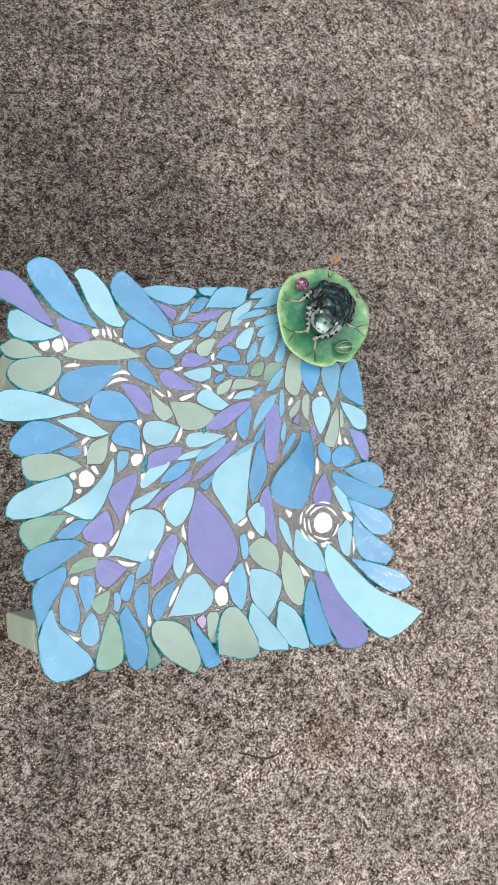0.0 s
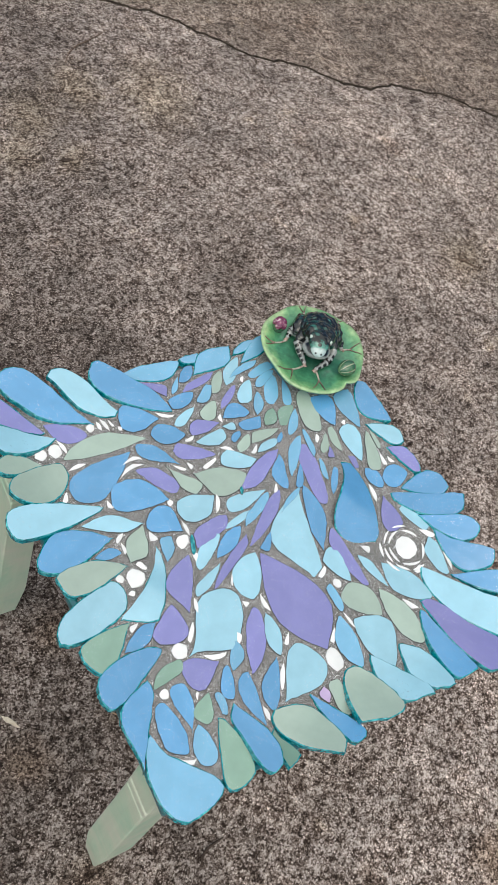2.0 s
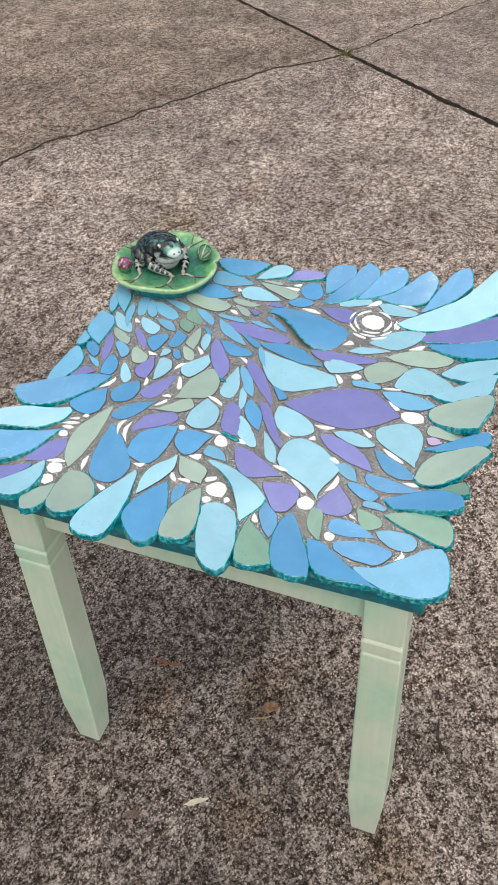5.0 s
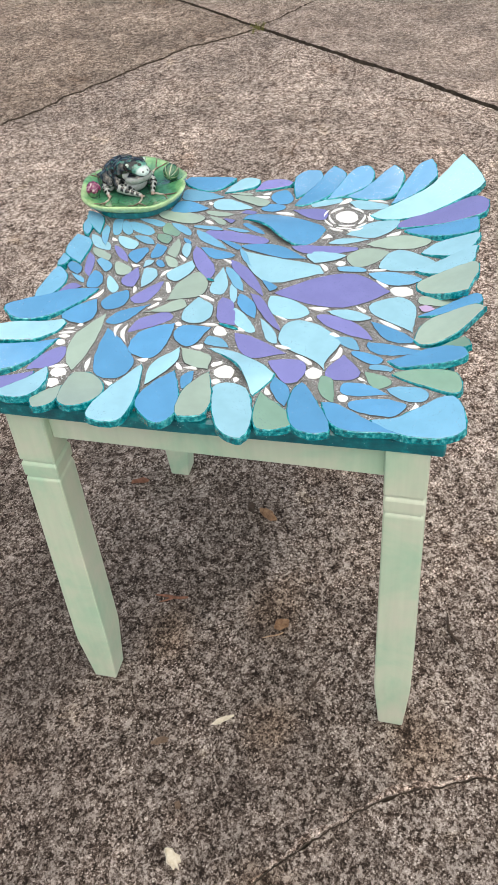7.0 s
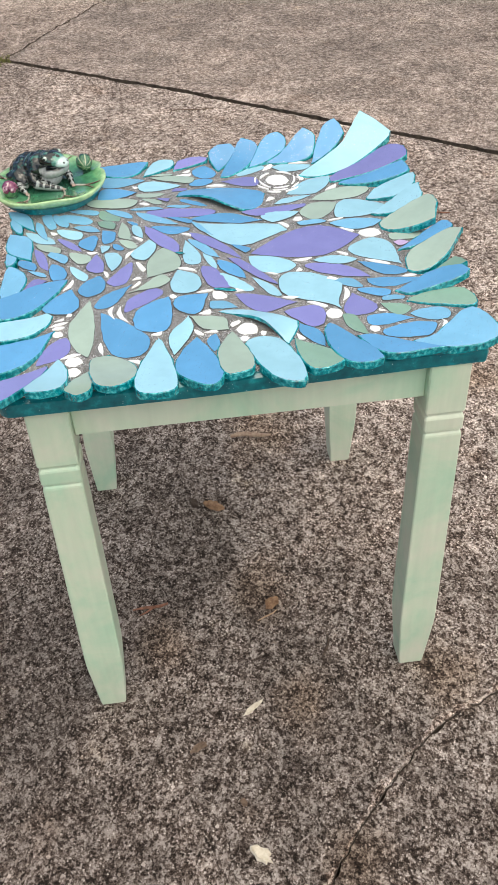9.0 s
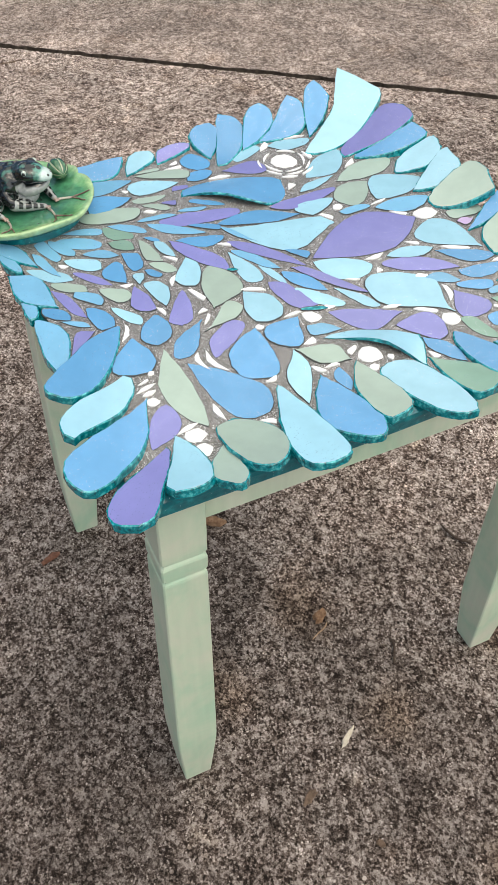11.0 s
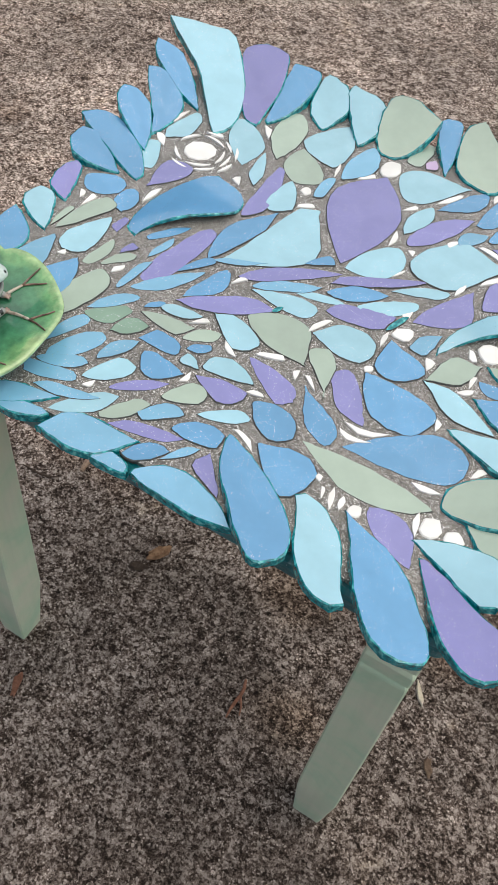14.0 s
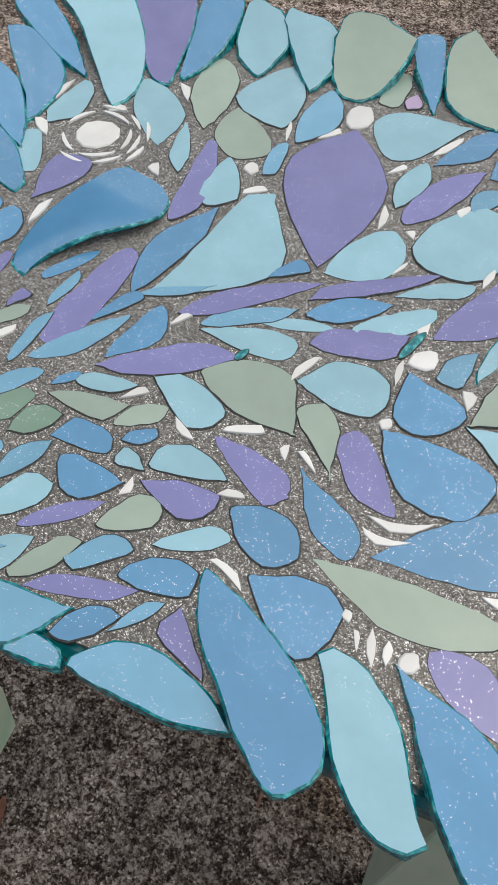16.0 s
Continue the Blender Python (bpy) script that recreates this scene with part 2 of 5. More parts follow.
def teal_material():
    m = shader("teal_enamel", (0.0, 0.16, 0.19), 0.28, coat=0.4)
    g = Graph(m)
    n = g.noise(90, 4, 0.6)
    c = g.ramp(n, (0.3, (0.0, 0.085, 0.11)), (0.55, (0.0, 0.15, 0.175)), (0.75, (0.01, 0.30, 0.32)))
    f = g.cells(1600)
    spark = g.math("MULTIPLY", g.math("GREATER_THAN", g.grey(f.outputs["Color"]), 0.995), g.math("LESS_THAN", f.outputs["Distance"], 0.4))
    g.set("Base Color", g.mix(spark, c, (0.75, 0.9, 0.9)))
    g.bump(g.noise(160, 3), 0.35, 0.0015)
    return m


def edge_material():
    m = shader("bright_teal_glass_edge", (0.0, 0.26, 0.28), 0.2, coat=0.5)
    g = Graph(m)
    n = g.noise(240, 3, 0.6)
    g.set("Base Color", g.ramp(n, (0.35, (0.0, 0.10, 0.125)), (0.52, (0.0, 0.25, 0.285)), (0.72, (0.10, 0.54, 0.56))))
    g.bump(n, 0.6, 0.0012)
    return m


def sage_paint():
    m = shader("sage_paint", (0.42, 0.46, 0.34), 0.42, coat=0.1)
    g = Graph(m)
    n = g.noise(13, 5, 0.6, dist=0.5)
    streak = g.n.new("ShaderNodeMapping")
    streak.inputs["Scale"].default_value = (110, 110, 7)
    g.join(g.co, streak.inputs["Vector"])
    brush = g.noise(1.0, 4, 0.6, co=streak.outputs["Vector"])
    c = g.ramp(n, (0.36, (0.44, 0.61, 0.44)), (0.5, (0.55, 0.64, 0.48)), (0.66, (0.625, 0.645, 0.51)))
    g.set("Base Color", g.mix(1.0, c, g.ramp(brush, (0.3, 0.95), (0.7, 1.03)), "MULTIPLY"))
    g.bump(brush, 0.12, 0.001)
    return m


def pad_material():
    m = shader("green_glaze", (0.08, 0.3, 0.05), 0.12, coat=0.6)
    g = Graph(m)
    v = g.n.new("ShaderNodeVectorMath")
    v.operation = "LENGTH"
    flat = g.n.new("ShaderNodeMapping")
    flat.inputs["Scale"].default_value = (1, 1, 0)
    g.join(g.co, flat.inputs["Vector"])
    g.join(flat.outputs["Vector"], v.inputs[0])
    r = g.math("ADD", g.math("MULTIPLY", v.outputs["Value"], 14.5), g.math("MULTIPLY", g.math("SUBTRACT", g.noise(45, 4), 0.5), 0.45))
    c = g.ramp(r, (0.25, (0.020, 0.105, 0.062)), (0.55, (0.046, 0.185, 0.100)), (0.74, (0.080, 0.265, 0.130)), (0.86, (0.17, 0.385, 0.165)), (0.95, (0.37, 0.53, 0.26)))
    g.set("Base Color", g.mix(1.0, c, g.ramp(g.noise(130, 3), (0.3, 0.75), (0.7, 1.2)), "MULTIPLY"))
    g.bump(g.noise(60, 2), 0.25, 0.002)
    return m


def mottled(name, a, b, scale, lo, hi, rough=0.12, coat=0.7):
    m = shader(name, a, rough, coat=coat)
    g = Graph(m)
    g.set("Base Color", g.mix(g.grey(g.ramp(g.noise(scale, 3, 0.6, dist=0.6), (lo, 0.0), (hi, 1.0))), a, b))
    return m


def frog_glaze():
    """Glossy glaze in the colours that the potter brushed on."""
    m = shader("frog_glaze", (0.1, 0.1, 0.1), 0.16, coat=0.55, spec=0.4)
    g = Graph(m)
    paint = g.n.new("ShaderNodeAttribute")
    paint.attribute_name = "glaze"
    g.set("Base Color", g.mix(1.0, paint.outputs["Color"], g.ramp(g.noise(220, 3), (0.3, 0.8), (0.7, 1.15)), "MULTIPLY"))
    g.bump(g.noise(160, 3), 0.18, 0.0015)
    return m


def bark(name, dark, light, scale=150):
    m = shader(name, light, 0.85, spec=0.2)
    g = Graph(m)
    n = g.noise(scale, 4, 0.7)
    g.set("Base Color", g.ramp(n, (0.3, dark), (0.7, light)))
    g.bump(n, 0.6, 0.001)
    return m


CONCRETE = concrete()
SOIL = bark("dark_joint_soil", (0.022, 0.017, 0.013), (0.085, 0.068, 0.048), 60)
GRIME = bark("grimy_slab_edge", (0.026, 0.020, 0.015), (0.11, 0.085, 0.066), 70)
GROUT, TEAL, EDGE, PAINT = grout_material(), teal_material(), edge_material(), sage_paint()
INNER_EDGE = bark("grouted_glass_edge", (0.03, 0.034, 0.034), (0.11, 0.115, 0.115), 500)
BLUE = glass_tile("cornflower_glass", (0.104, 0.318, 0.575), 1.0)
SKY = glass_tile("sky_blue_glass", (0.175, 0.420, 0.625), 0.9)
AQUA = glass_tile("pale_aqua_glass", (0.322, 0.586, 0.71), 0.35)
PURPLE = glass_tile("lavender_glass", (0.215, 0.216, 0.505), 1.0)
SAGE = glass_tile("sage_glass", (0.36, 0.46, 0.39), 0.3)
FERN = glass_tile("fern_glass", (0.215, 0.355, 0.275), 0.5)
WHITE = glass_tile("white_glass", (0.86, 0.855, 0.845))
LILAC = glass_tile("lilac_glass", (0.50, 0.38, 0.60), 0.3)
PAD = pad_material()
FROG = frog_glaze()
FROG_FINGER_PALE = mottled("pale_finger_glaze", (0.50, 0.46, 0.38), (0.20, 0.11, 0.08), 160, 0.50, 0.68, 0.3, 0.4)
FROG_FINGER = mottled("brown_finger_glaze", (0.10, 0.052, 0.038), (0.24, 0.15, 0.115), 160, 0.48, 0.66, 0.3, 0.4)
PINK = mottled("pink_glaze", (0.16, 0.018, 0.075), (0.58, 0.38, 0.42), 150, 0.52, 0.66)
POD = mottled("dark_pod_glaze", (0.03, 0.11, 0.05), (0.09, 0.20, 0.09), 120, 0.5, 0.66)
POD_PALE = mottled("cream_pod_glaze", (0.30, 0.36, 0.22), (0.14, 0.06, 0.04), 90, 0.52, 0.66)

# ---- building helpers ----
from mathutils.geometry import delaunay_2d_cdt


def part(name, bm, material, parent=None, label="", smooth=False):
    me = bpy.data.meshes.new(name)
    bmesh.ops.recalc_face_normals(bm, faces=bm.faces)
    if smooth:
        for f in bm.faces:
            f.smooth = True
    bm.to_mesh(me)
    bm.free()
    for m in material if isinstance(material, (list, tuple)) else [material]:
        me.materials.append(m)
    ob = new(name, me)
    if parent is not None:
        ob.parent = parent
    if label:
        tagged(ob, label)
    return ob


def prism(bm, pts, z0, z1, mat=0):
    """A closed block on an outline of (x, y)."""
    lo = [bm.verts.new((x, y, z0)) for x, y in pts]
    hi = [bm.verts.new((x, y, z1)) for x, y in pts]
    n = len(pts)
    for i in range(n):
        bm.faces.new((lo[i], lo[(i + 1) % n], hi[(i + 1) % n], hi[i])).material_index = mat
    bm.faces.new(hi).material_index = mat
    bm.faces.new(lo[::-1]).material_index = mat


def loft(bm, rings, cap=True, mat=0):
    """Skin a list of rings of equally many points."""
    made = [[bm.verts.new(p) for p in ring] for ring in rings]
    n = len(made[0])
    for a, b in zip(made, made[1:]):
        for i in range(n):
            bm.faces.new((a[i], a[(i + 1) % n], b[(i + 1) % n], b[i])).material_index = mat
    if cap:
        bm.faces.new(made[0][::-1]).material_index = mat
        bm.faces.new(made[-1]).material_index = mat


def ball(bm, m, mat=0, seg=14, rings=9):
    got = bmesh.ops.create_uvsphere(bm, u_segments=seg, v_segments=rings, radius=1, matrix=m)
    for v in got["verts"]:
        for f in v.link_faces:
            f.material_index = mat


def tube(bm, points, radii, mat=0, seg=7):
    """A round tapering rod through points."""
    pts = [Vector(p) for p in points]
    rings = []
    for i, p in enumerate(pts):
        way = (pts[min(i + 1, len(pts) - 1)] - pts[max(i - 1, 0)]).normalized()
        side = way.orthogonal().normalized()
        up = way.cross(side)
        rings.append([p + radii[i] * (math.cos(a) * side + math.sin(a) * up) for a in (2 * math.pi * k / seg for k in range(seg))])
    loft(bm, rings, mat=mat)


# ---- ground: cracked concrete slabs on soil ----
ground = tagged(new("ground"), "weathered grey-brown exposed-aggregate concrete paving with cracks", "ground", kind="structure")
bm = bmesh.new()
prism(bm, [(-400, -400), (400, -400), (400, 400), (-400, 400)], -0.5, -0.035)
part("soil", bm, SOIL, ground, "dark soil in the open joints")


def ragged(knots, rough, seed, step=0.02, jag=0.4):
    """A broken line through knots, roughened like a crack."""
    out = []
    for (x0, y0), (x1, y1) in zip(knots, knots[1:]):
        d = math.hypot(x1 - x0, y1 - y0)
        n = min(90, max(1, round(d / step)))
        for i in range(n):
            x, y = x0 + (x1 - x0) * i / n, y0 + (y1 - y0) * i / n
            r = rough * (noise.fractal((x * 7, y * 7, seed), 1.0, 2.0, 3) + jag * noise.noise((x * 48, y * 48, seed)) + 0.5 * jag * noise.noise((x * 170, y * 170, seed)))
            out.append((x - r * (y1 - y0) / d, y + r * (x1 - x0) / d))
    return out + [knots[-1]]


def shifted(line, d):
    """A line moved d to its left."""
    out = []
    for i, (x, y) in enumerate(line):
        (x0, y0), (x1, y1) = line[max(i - 1, 0)], line[min(i + 1, len(line) - 1)]
        s = math.hypot(x1 - x0, y1 - y0)
        out.append((x - d * (y1 - y0) / s, y + d * (x1 - x0) / s))
    return out


def worn(line, d, seed):
    """A line moved aside by about d, by more where the edge has chipped."""
    out = []
    for (x, y), (x1, y1) in zip(line, shifted(line, d)):
        k = 1 + 0.55 * noise.noise((x * 22, y * 22, seed)) + 0.55 * noise.noise((x * 75, y * 75, seed))
        out.append((x + (x1 - x) * k, y + (y1 - y) * k))
    return out


def inside(x, y, loop):
    odd = False
    for (x0, y0), (x1, y1) in zip(loop, loop[1:] + loop[:1]):
        if (y0 > y) != (y1 > y) and x < x0 + (y - y0) * (x1 - x0) / (y1 - y0):
            odd = not odd
    return odd


def slab(outline, z=0.0, hole=(), tone=(1, 1, 1), bare=1.0):
    """A cast slab on an outline; bare: how far its smooth skin has worn off."""
    bm = bmesh.new()
    pts, ties = [], []
    for loop in (outline, *([hole] if hole else [])):
        k, n = len(pts), len(loop)
        pts += [Vector(p) for p in loop]
        ties += [(k + i, k + (i + 1) % n) for i in range(n)]
        low = [bm.verts.new((x, y, z - 0.04)) for x, y in loop]
        top = [bm.verts.new((x, y, z)) for x, y in loop]
        for i in range(n):
            bm.faces.new((low[i], low[(i + 1) % n], top[(i + 1) % n], top[i])).material_index = 1
    flat, _, tris, *_ = delaunay_2d_cdt(pts, ties, [], 0, 1e-6)
    made = [bm.verts.new((p.x, p.y, z)) for p in flat]
    for t in tris:
        x, y = sum(flat[i].x for i in t) / 3, sum(flat[i].y for i in t) / 3
        if inside(x, y, outline) and not (hole and inside(x, y, hole)):
            bm.faces.new([made[i] for i in t])
    bmesh.ops.remove_doubles(bm, verts=bm.verts, dist=1e-5)
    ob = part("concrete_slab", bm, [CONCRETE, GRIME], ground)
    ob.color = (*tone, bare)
    return ob


# the sawn joint runs from south-west to north-east; the crack crosses it
CROSS = (2.252, 0.515)
joint = ragged([(-5.6, -9.4), (0.987, -1.100), (1.155, -0.897), (1.405, -0.585), (1.640, -0.290), (1.848, -0.038), (2.035, 0.225), CROSS, (2.48, 0.81), (2.68, 1.075), (8.2, 8.5)], 0.003, 3.0, 0.012)
crack_near = ragged([(-9.0, 6.6), (0.492, 1.627), (0.677, 1.528), (0.820, 1.396), (0.870, 1.350), (1.007, 1.293), (1.135, 1.205), (1.235, 1.197), (1.376, 1.150), (1.555, 1.012), (1.729, 0.922), (1.877, 0.824), (2.05, 0.707), (2.157, 0.588), CROSS], 0.012, 7.0, 0.012, 0.75)
crack_far = ragged([CROSS, (2.57, 0.349), (2.90, 0.148), (9.5, -4.0)], 0.012, 9.0, 0.012, 0.75)
cut = min(range(len(joint)), key=lambda i: math.hypot(joint[i][0] - CROSS[0], joint[i][1] - CROSS[1]))
lower, upper = joint[:cut + 1], joint[cut:]
GAP, SLIT = 0.0096, 0.0028
# a hairline crack runs off in front of the table and closes up beside it
hair = ragged([(-9.2, 6.0), (-0.60, 0.14), (-0.476, 0.0), (-0.44, -0.049), (-0.371, -0.113), (-0.31, -0.178), (-0.28, -0.225), (-0.243, -0.31), (-0.23, -0.40)], 0.006, 5.0, 0.004, 0.65)
run_out = [(-0.22, -0.55), (-0.30, -1.2), (-0.75, -3.2), (-0.78, -3.34)]
open_n = len(hair)


def hair_side(sign):
    """One lip of the hairline crack, its gap closing towards the end."""
    a, b = shifted(hair, sign * 0.0013), hair
    out = []
    for i, ((x0, y0), (x1, y1)) in enumerate(zip(a, b)):
        chipped = 0.35 + 6.0 * max(0.0, noise.noise((x1 * 45, y1 * 45, sign * 4.0)) - 0.12) + 0.9 * noise.noise((x1 * 190, y1 * 190, sign * 9.0))
        f = min(1.0, (open_n - 1 - i) / 30) * max(0.15, chipped)
        out.append((x1 + (x0 - x1) * f, y1 + (y0 - y1) * f))
    return out + run_out


def crack_lip(side, seed, tone):
    """The frayed lip along one side of the hairline crack, coloured paler than the slab."""
    bm = bmesh.new()
    rows = []
    run = [p for p in hair if -0.62 < p[0]]
    far = shifted(run, side)
    for i, ((x, y), (x1, y1)) in enumerate(zip(run, far)):
        ux, uy = (x1 - x) / abs(side), (y1 - y) / abs(side)
        fade = min(1.0, (len(run) - 1 - i) / 25, 1.0)
        w = fade * 0.0095 * max(0.12, 0.75 + 1.1 * noise.noise((x * 38, y * 38, seed)) + 0.6 * noise.noise((x * 150, y * 150, seed)))
        h = 0.0008 + 0.12 * w * (1 + 0.6 * noise.noise((x * 210, y * 210, seed)))
        rows.append([bm.verts.new((x + ux * d, y + uy * d, z)) for d, z in ((0.0012 * fade, -0.006), (0.0013 * fade + 0.12 * w, h * 0.55), (0.0013 * fade + 0.45 * w, h), (0.0016 * fade + w, -0.0005))])
    for a, b in zip(rows, rows[1:]):
        for k in range(3):
            bm.faces.new((a[k], a[k + 1], b[k + 1], b[k]))
    ob = part("crack_lip", bm, CONCRETE, ground, "pale crumbled lip of the crack")
    ob.color = (*tone, 1)


pit = [(0.788 + 0.014 * math.cos(a) - 0.009 * math.sin(a), -1.180 + 0.018 * math.sin(a) - 0.004 * math.cos(a)) for a in (2 * math.pi * i / 14 for i in range(14))]
left_of_joint = worn(lower, GAP, 1.0)
east = [p for p in left_of_joint if p[1] > -3.3]
west = [p for p in left_of_joint if p[1] < -3.4]
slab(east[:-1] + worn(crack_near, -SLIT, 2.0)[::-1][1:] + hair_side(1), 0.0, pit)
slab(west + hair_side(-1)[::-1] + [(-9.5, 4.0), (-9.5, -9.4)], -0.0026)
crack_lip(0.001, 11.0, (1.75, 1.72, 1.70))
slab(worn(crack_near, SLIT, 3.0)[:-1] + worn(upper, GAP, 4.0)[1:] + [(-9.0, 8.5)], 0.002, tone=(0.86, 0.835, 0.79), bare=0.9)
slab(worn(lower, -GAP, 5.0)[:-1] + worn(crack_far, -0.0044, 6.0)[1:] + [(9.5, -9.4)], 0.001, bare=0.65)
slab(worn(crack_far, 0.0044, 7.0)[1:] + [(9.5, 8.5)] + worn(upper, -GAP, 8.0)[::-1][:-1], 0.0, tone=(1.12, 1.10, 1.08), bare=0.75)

# ---- the table ----
CX, CY, TOP = 0.008, -0.013, 0.500
table = tagged(new("mosaic_table"), "small square wooden table, glass mosaic top and sage-painted legs", "table")


def board_outline(half, rnd, wobble=0.0):
    pts = []
    for cx, cy, a0 in ((1, 1, 0), (-1, 1, 90), (-1, -1, 180), (1, -1, 270)):
        for i in range(6):
            a = radians(a0 + 18 * i)
            pts.append((CX + cx * (half - rnd) + rnd * math.cos(a), CY + cy * (half - rnd) + rnd * math.sin(a)))
    out = []
    for (x0, y0), (x1, y1) in zip(pts, pts[1:] + pts[:1]):
        n = 14 if math.hypot(x1 - x0, y1 - y0) > 0.1 else 1
        for i in range(n):
            x, y = x0 + (x1 - x0) * i / n, y0 + (y1 - y0) * i / n
            w = 1 + wobble * noise.noise((x * 30, y * 30, 2))
            out.append((CX + (x - CX) * w, CY + (y - CY) * w))
    return out


def front(y):
    """The board is cut a little out of square."""
    return 0.0065 * max(0.0, min(1.0, (0.03 - y) / 0.22))


bm = bmesh.new()
rings = []
for z, h, w in ((0.4785, 0.2145, 0.0), (0.4800, 0.2165, 0.0), (0.4890, 0.2170, 0.003), (0.4930, 0.2165, 0.010), (0.4955, 0.2130, 0.014)):
    rings.append([(max(x, CX - h + front(y)), y, z) for x, y in board_outline(h, 0.012, w)])
loft(bm, rings)
tabletop = part("tabletop", bm, TEAL, table, "wooden board with glossy dark teal edge", smooth=False)

bm = bmesh.new()
prism(bm, [(max(x, CX - 0.2105 + front(y)), y) for x, y in board_outline(0.2105, 0.012, 0.01)], 0.4940, 0.4993)
part("grout", bm, GROUT, table, "grey grout full of silver glitter")


def leg(top, bottom, groove):
    """A square leg with two turned grooves under the rail; it swells to a knee and tapers to the foot."""
    bm = bmesh.new()
    rings = []
    g = groove
    for z, w in ((0.0, 0.0288), (0.0015, 0.0300), (0.030, 0.0338), (0.070, 0.0390), (0.086, 0.0410), (0.100, 0.0418), (0.125, 0.0416), (0.200, 0.0408), (0.290, 0.0394), (g - 0.0275, 0.0382), (g - 0.0250, 0.0372), (g - 0.0230, 0.0350), (g - 0.0210, 0.0350), (g - 0.0190, 0.0384),
                 (g - 0.0050, 0.0388), (g - 0.0030, 0.0374), (g - 0.0010, 0.0350), (g + 0.0010, 0.0350), (g + 0.0035, 0.0386), (0.4785, 0.0388)):
        f = z / 0.4785
        x, y, h = bottom[0] + (top[0] - bottom[0]) * f, bottom[1] + (top[1] - bottom[1]) * f, w / 2
        c = 0.0014
        rings.append([(x + sx * (h - ax), y + sy * (h - ay), z) for sx, sy, ax, ay in
                      ((1, 1, 0, c), (1, 1, c, 0), (-1, 1, c, 0), (-1, 1, 0, c), (-1, -1, 0, c), (-1, -1, c, 0), (1, -1, c, 0), (1, -1, 0, c))])
    loft(bm, rings)
    return part("leg", bm, PAINT, table)


leg((-0.1810, -0.1975), (-0.1760, -0.2020), 0.4190)
leg((-0.1810, 0.1650), (-0.1795, 0.1735), 0.4075)
leg((0.1970, 0.1700), (0.1990, 0.1812), 0.4110)
leg((0.1990, -0.1910), (0.2050, -0.1875), 0.4110)


def apron(x0, y0, x1, y1):
    bm = bmesh.new()
    c = 0.0012
    prism(bm, [(x0 + c, y0), (x1 - c, y0), (x1, y0 + c), (x1, y1 - c), (x1 - c, y1), (x0 + c, y1), (x0, y1 - c), (x0, y0 + c)], 0.4380, 0.4785)
    return part("apron", bm, PAINT, table)


apron(-0.1905, -0.1790, -0.1725, 0.1460)
apron(0.1850, -0.1710, 0.2030, 0.1490)
apron(-0.1605, 0.1560, 0.1770, 0.1740)
apron(-0.1605, -0.2010, 0.1790, -0.1830)

# ---- the ceramic lily pad and the frog on it ----
PX, PY, PZ = 0.1772, 0.1708, 0.5066


def pad_radius(a):
    """Lobed outline, wider on one side, with one cleft."""
    r = 0.0652 + 0.0030 * math.cos(a - radians(185)) + 0.0012 * math.sin(5 * a + 1.9) + 0.0008 * math.sin(3 * a + 0.6) + 0.0005 * math.sin(9 * a)
    d = (a - radians(281) + math.pi) % (2 * math.pi) - math.pi
    return r - 0.0085 * math.exp(-(abs(d) / 0.12) ** 1.2)


pad = tagged(new("lily_pad_ornament"), "glossy green ceramic lily pad fixed on the table corner", "ornament")
pad.location = (PX, PY, PZ)
bm = bmesh.new()
N = 72
profile = ((0.30, 0.0055), (0.62, 0.0062), (0.84, 0.0088), (0.95, 0.0120), (1.0, 0.0126), (1.005, 0.0108), (0.97, 0.0062), (0.86, 0.0004), (0.70, 0.0))
rings = []
for f, z in profile:
    ring = []
    for i in range(N):
        a = 2 * math.pi * i / N
        r = pad_radius(a) * f
        lift = 0.0016 * f * math.sin(4 * a + 1.0) if z > 0.003 else 0.0
        ring.append((r * math.cos(a), r * math.sin(a), z + lift))
    rings.append(ring)
loft(bm, rings)
part("pad", bm, PAD, pad, smooth=True)
bm = bmesh.new()
prism(bm, [(0.056 * math.cos(2 * math.pi * i / 24), 0.056 * math.sin(2 * math.pi * i / 24)) for i in range(24)], -0.0070, 0.0008)
part("base", bm, TEAL, pad, "teal bedding under the pad")


SURFACE = ((0.0, 0.0055), (0.30, 0.0055), (0.62, 0.0062), (0.84, 0.0088), (0.95, 0.0120), (1.0, 0.0126))


def pad_height(x, y):
    """Height of the pad's dished top."""
    f = math.hypot(x, y) / pad_radius(math.atan2(y, x))
    for (f0, z0), (f1, z1) in zip(SURFACE, SURFACE[1:]):
        if f <= f1:
            return z0 + (z1 - z0) * (f - f0) / (f1 - f0) + 0.0016 * f * math.sin(4 * math.atan2(y, x) + 1.0)
    return 0.0126


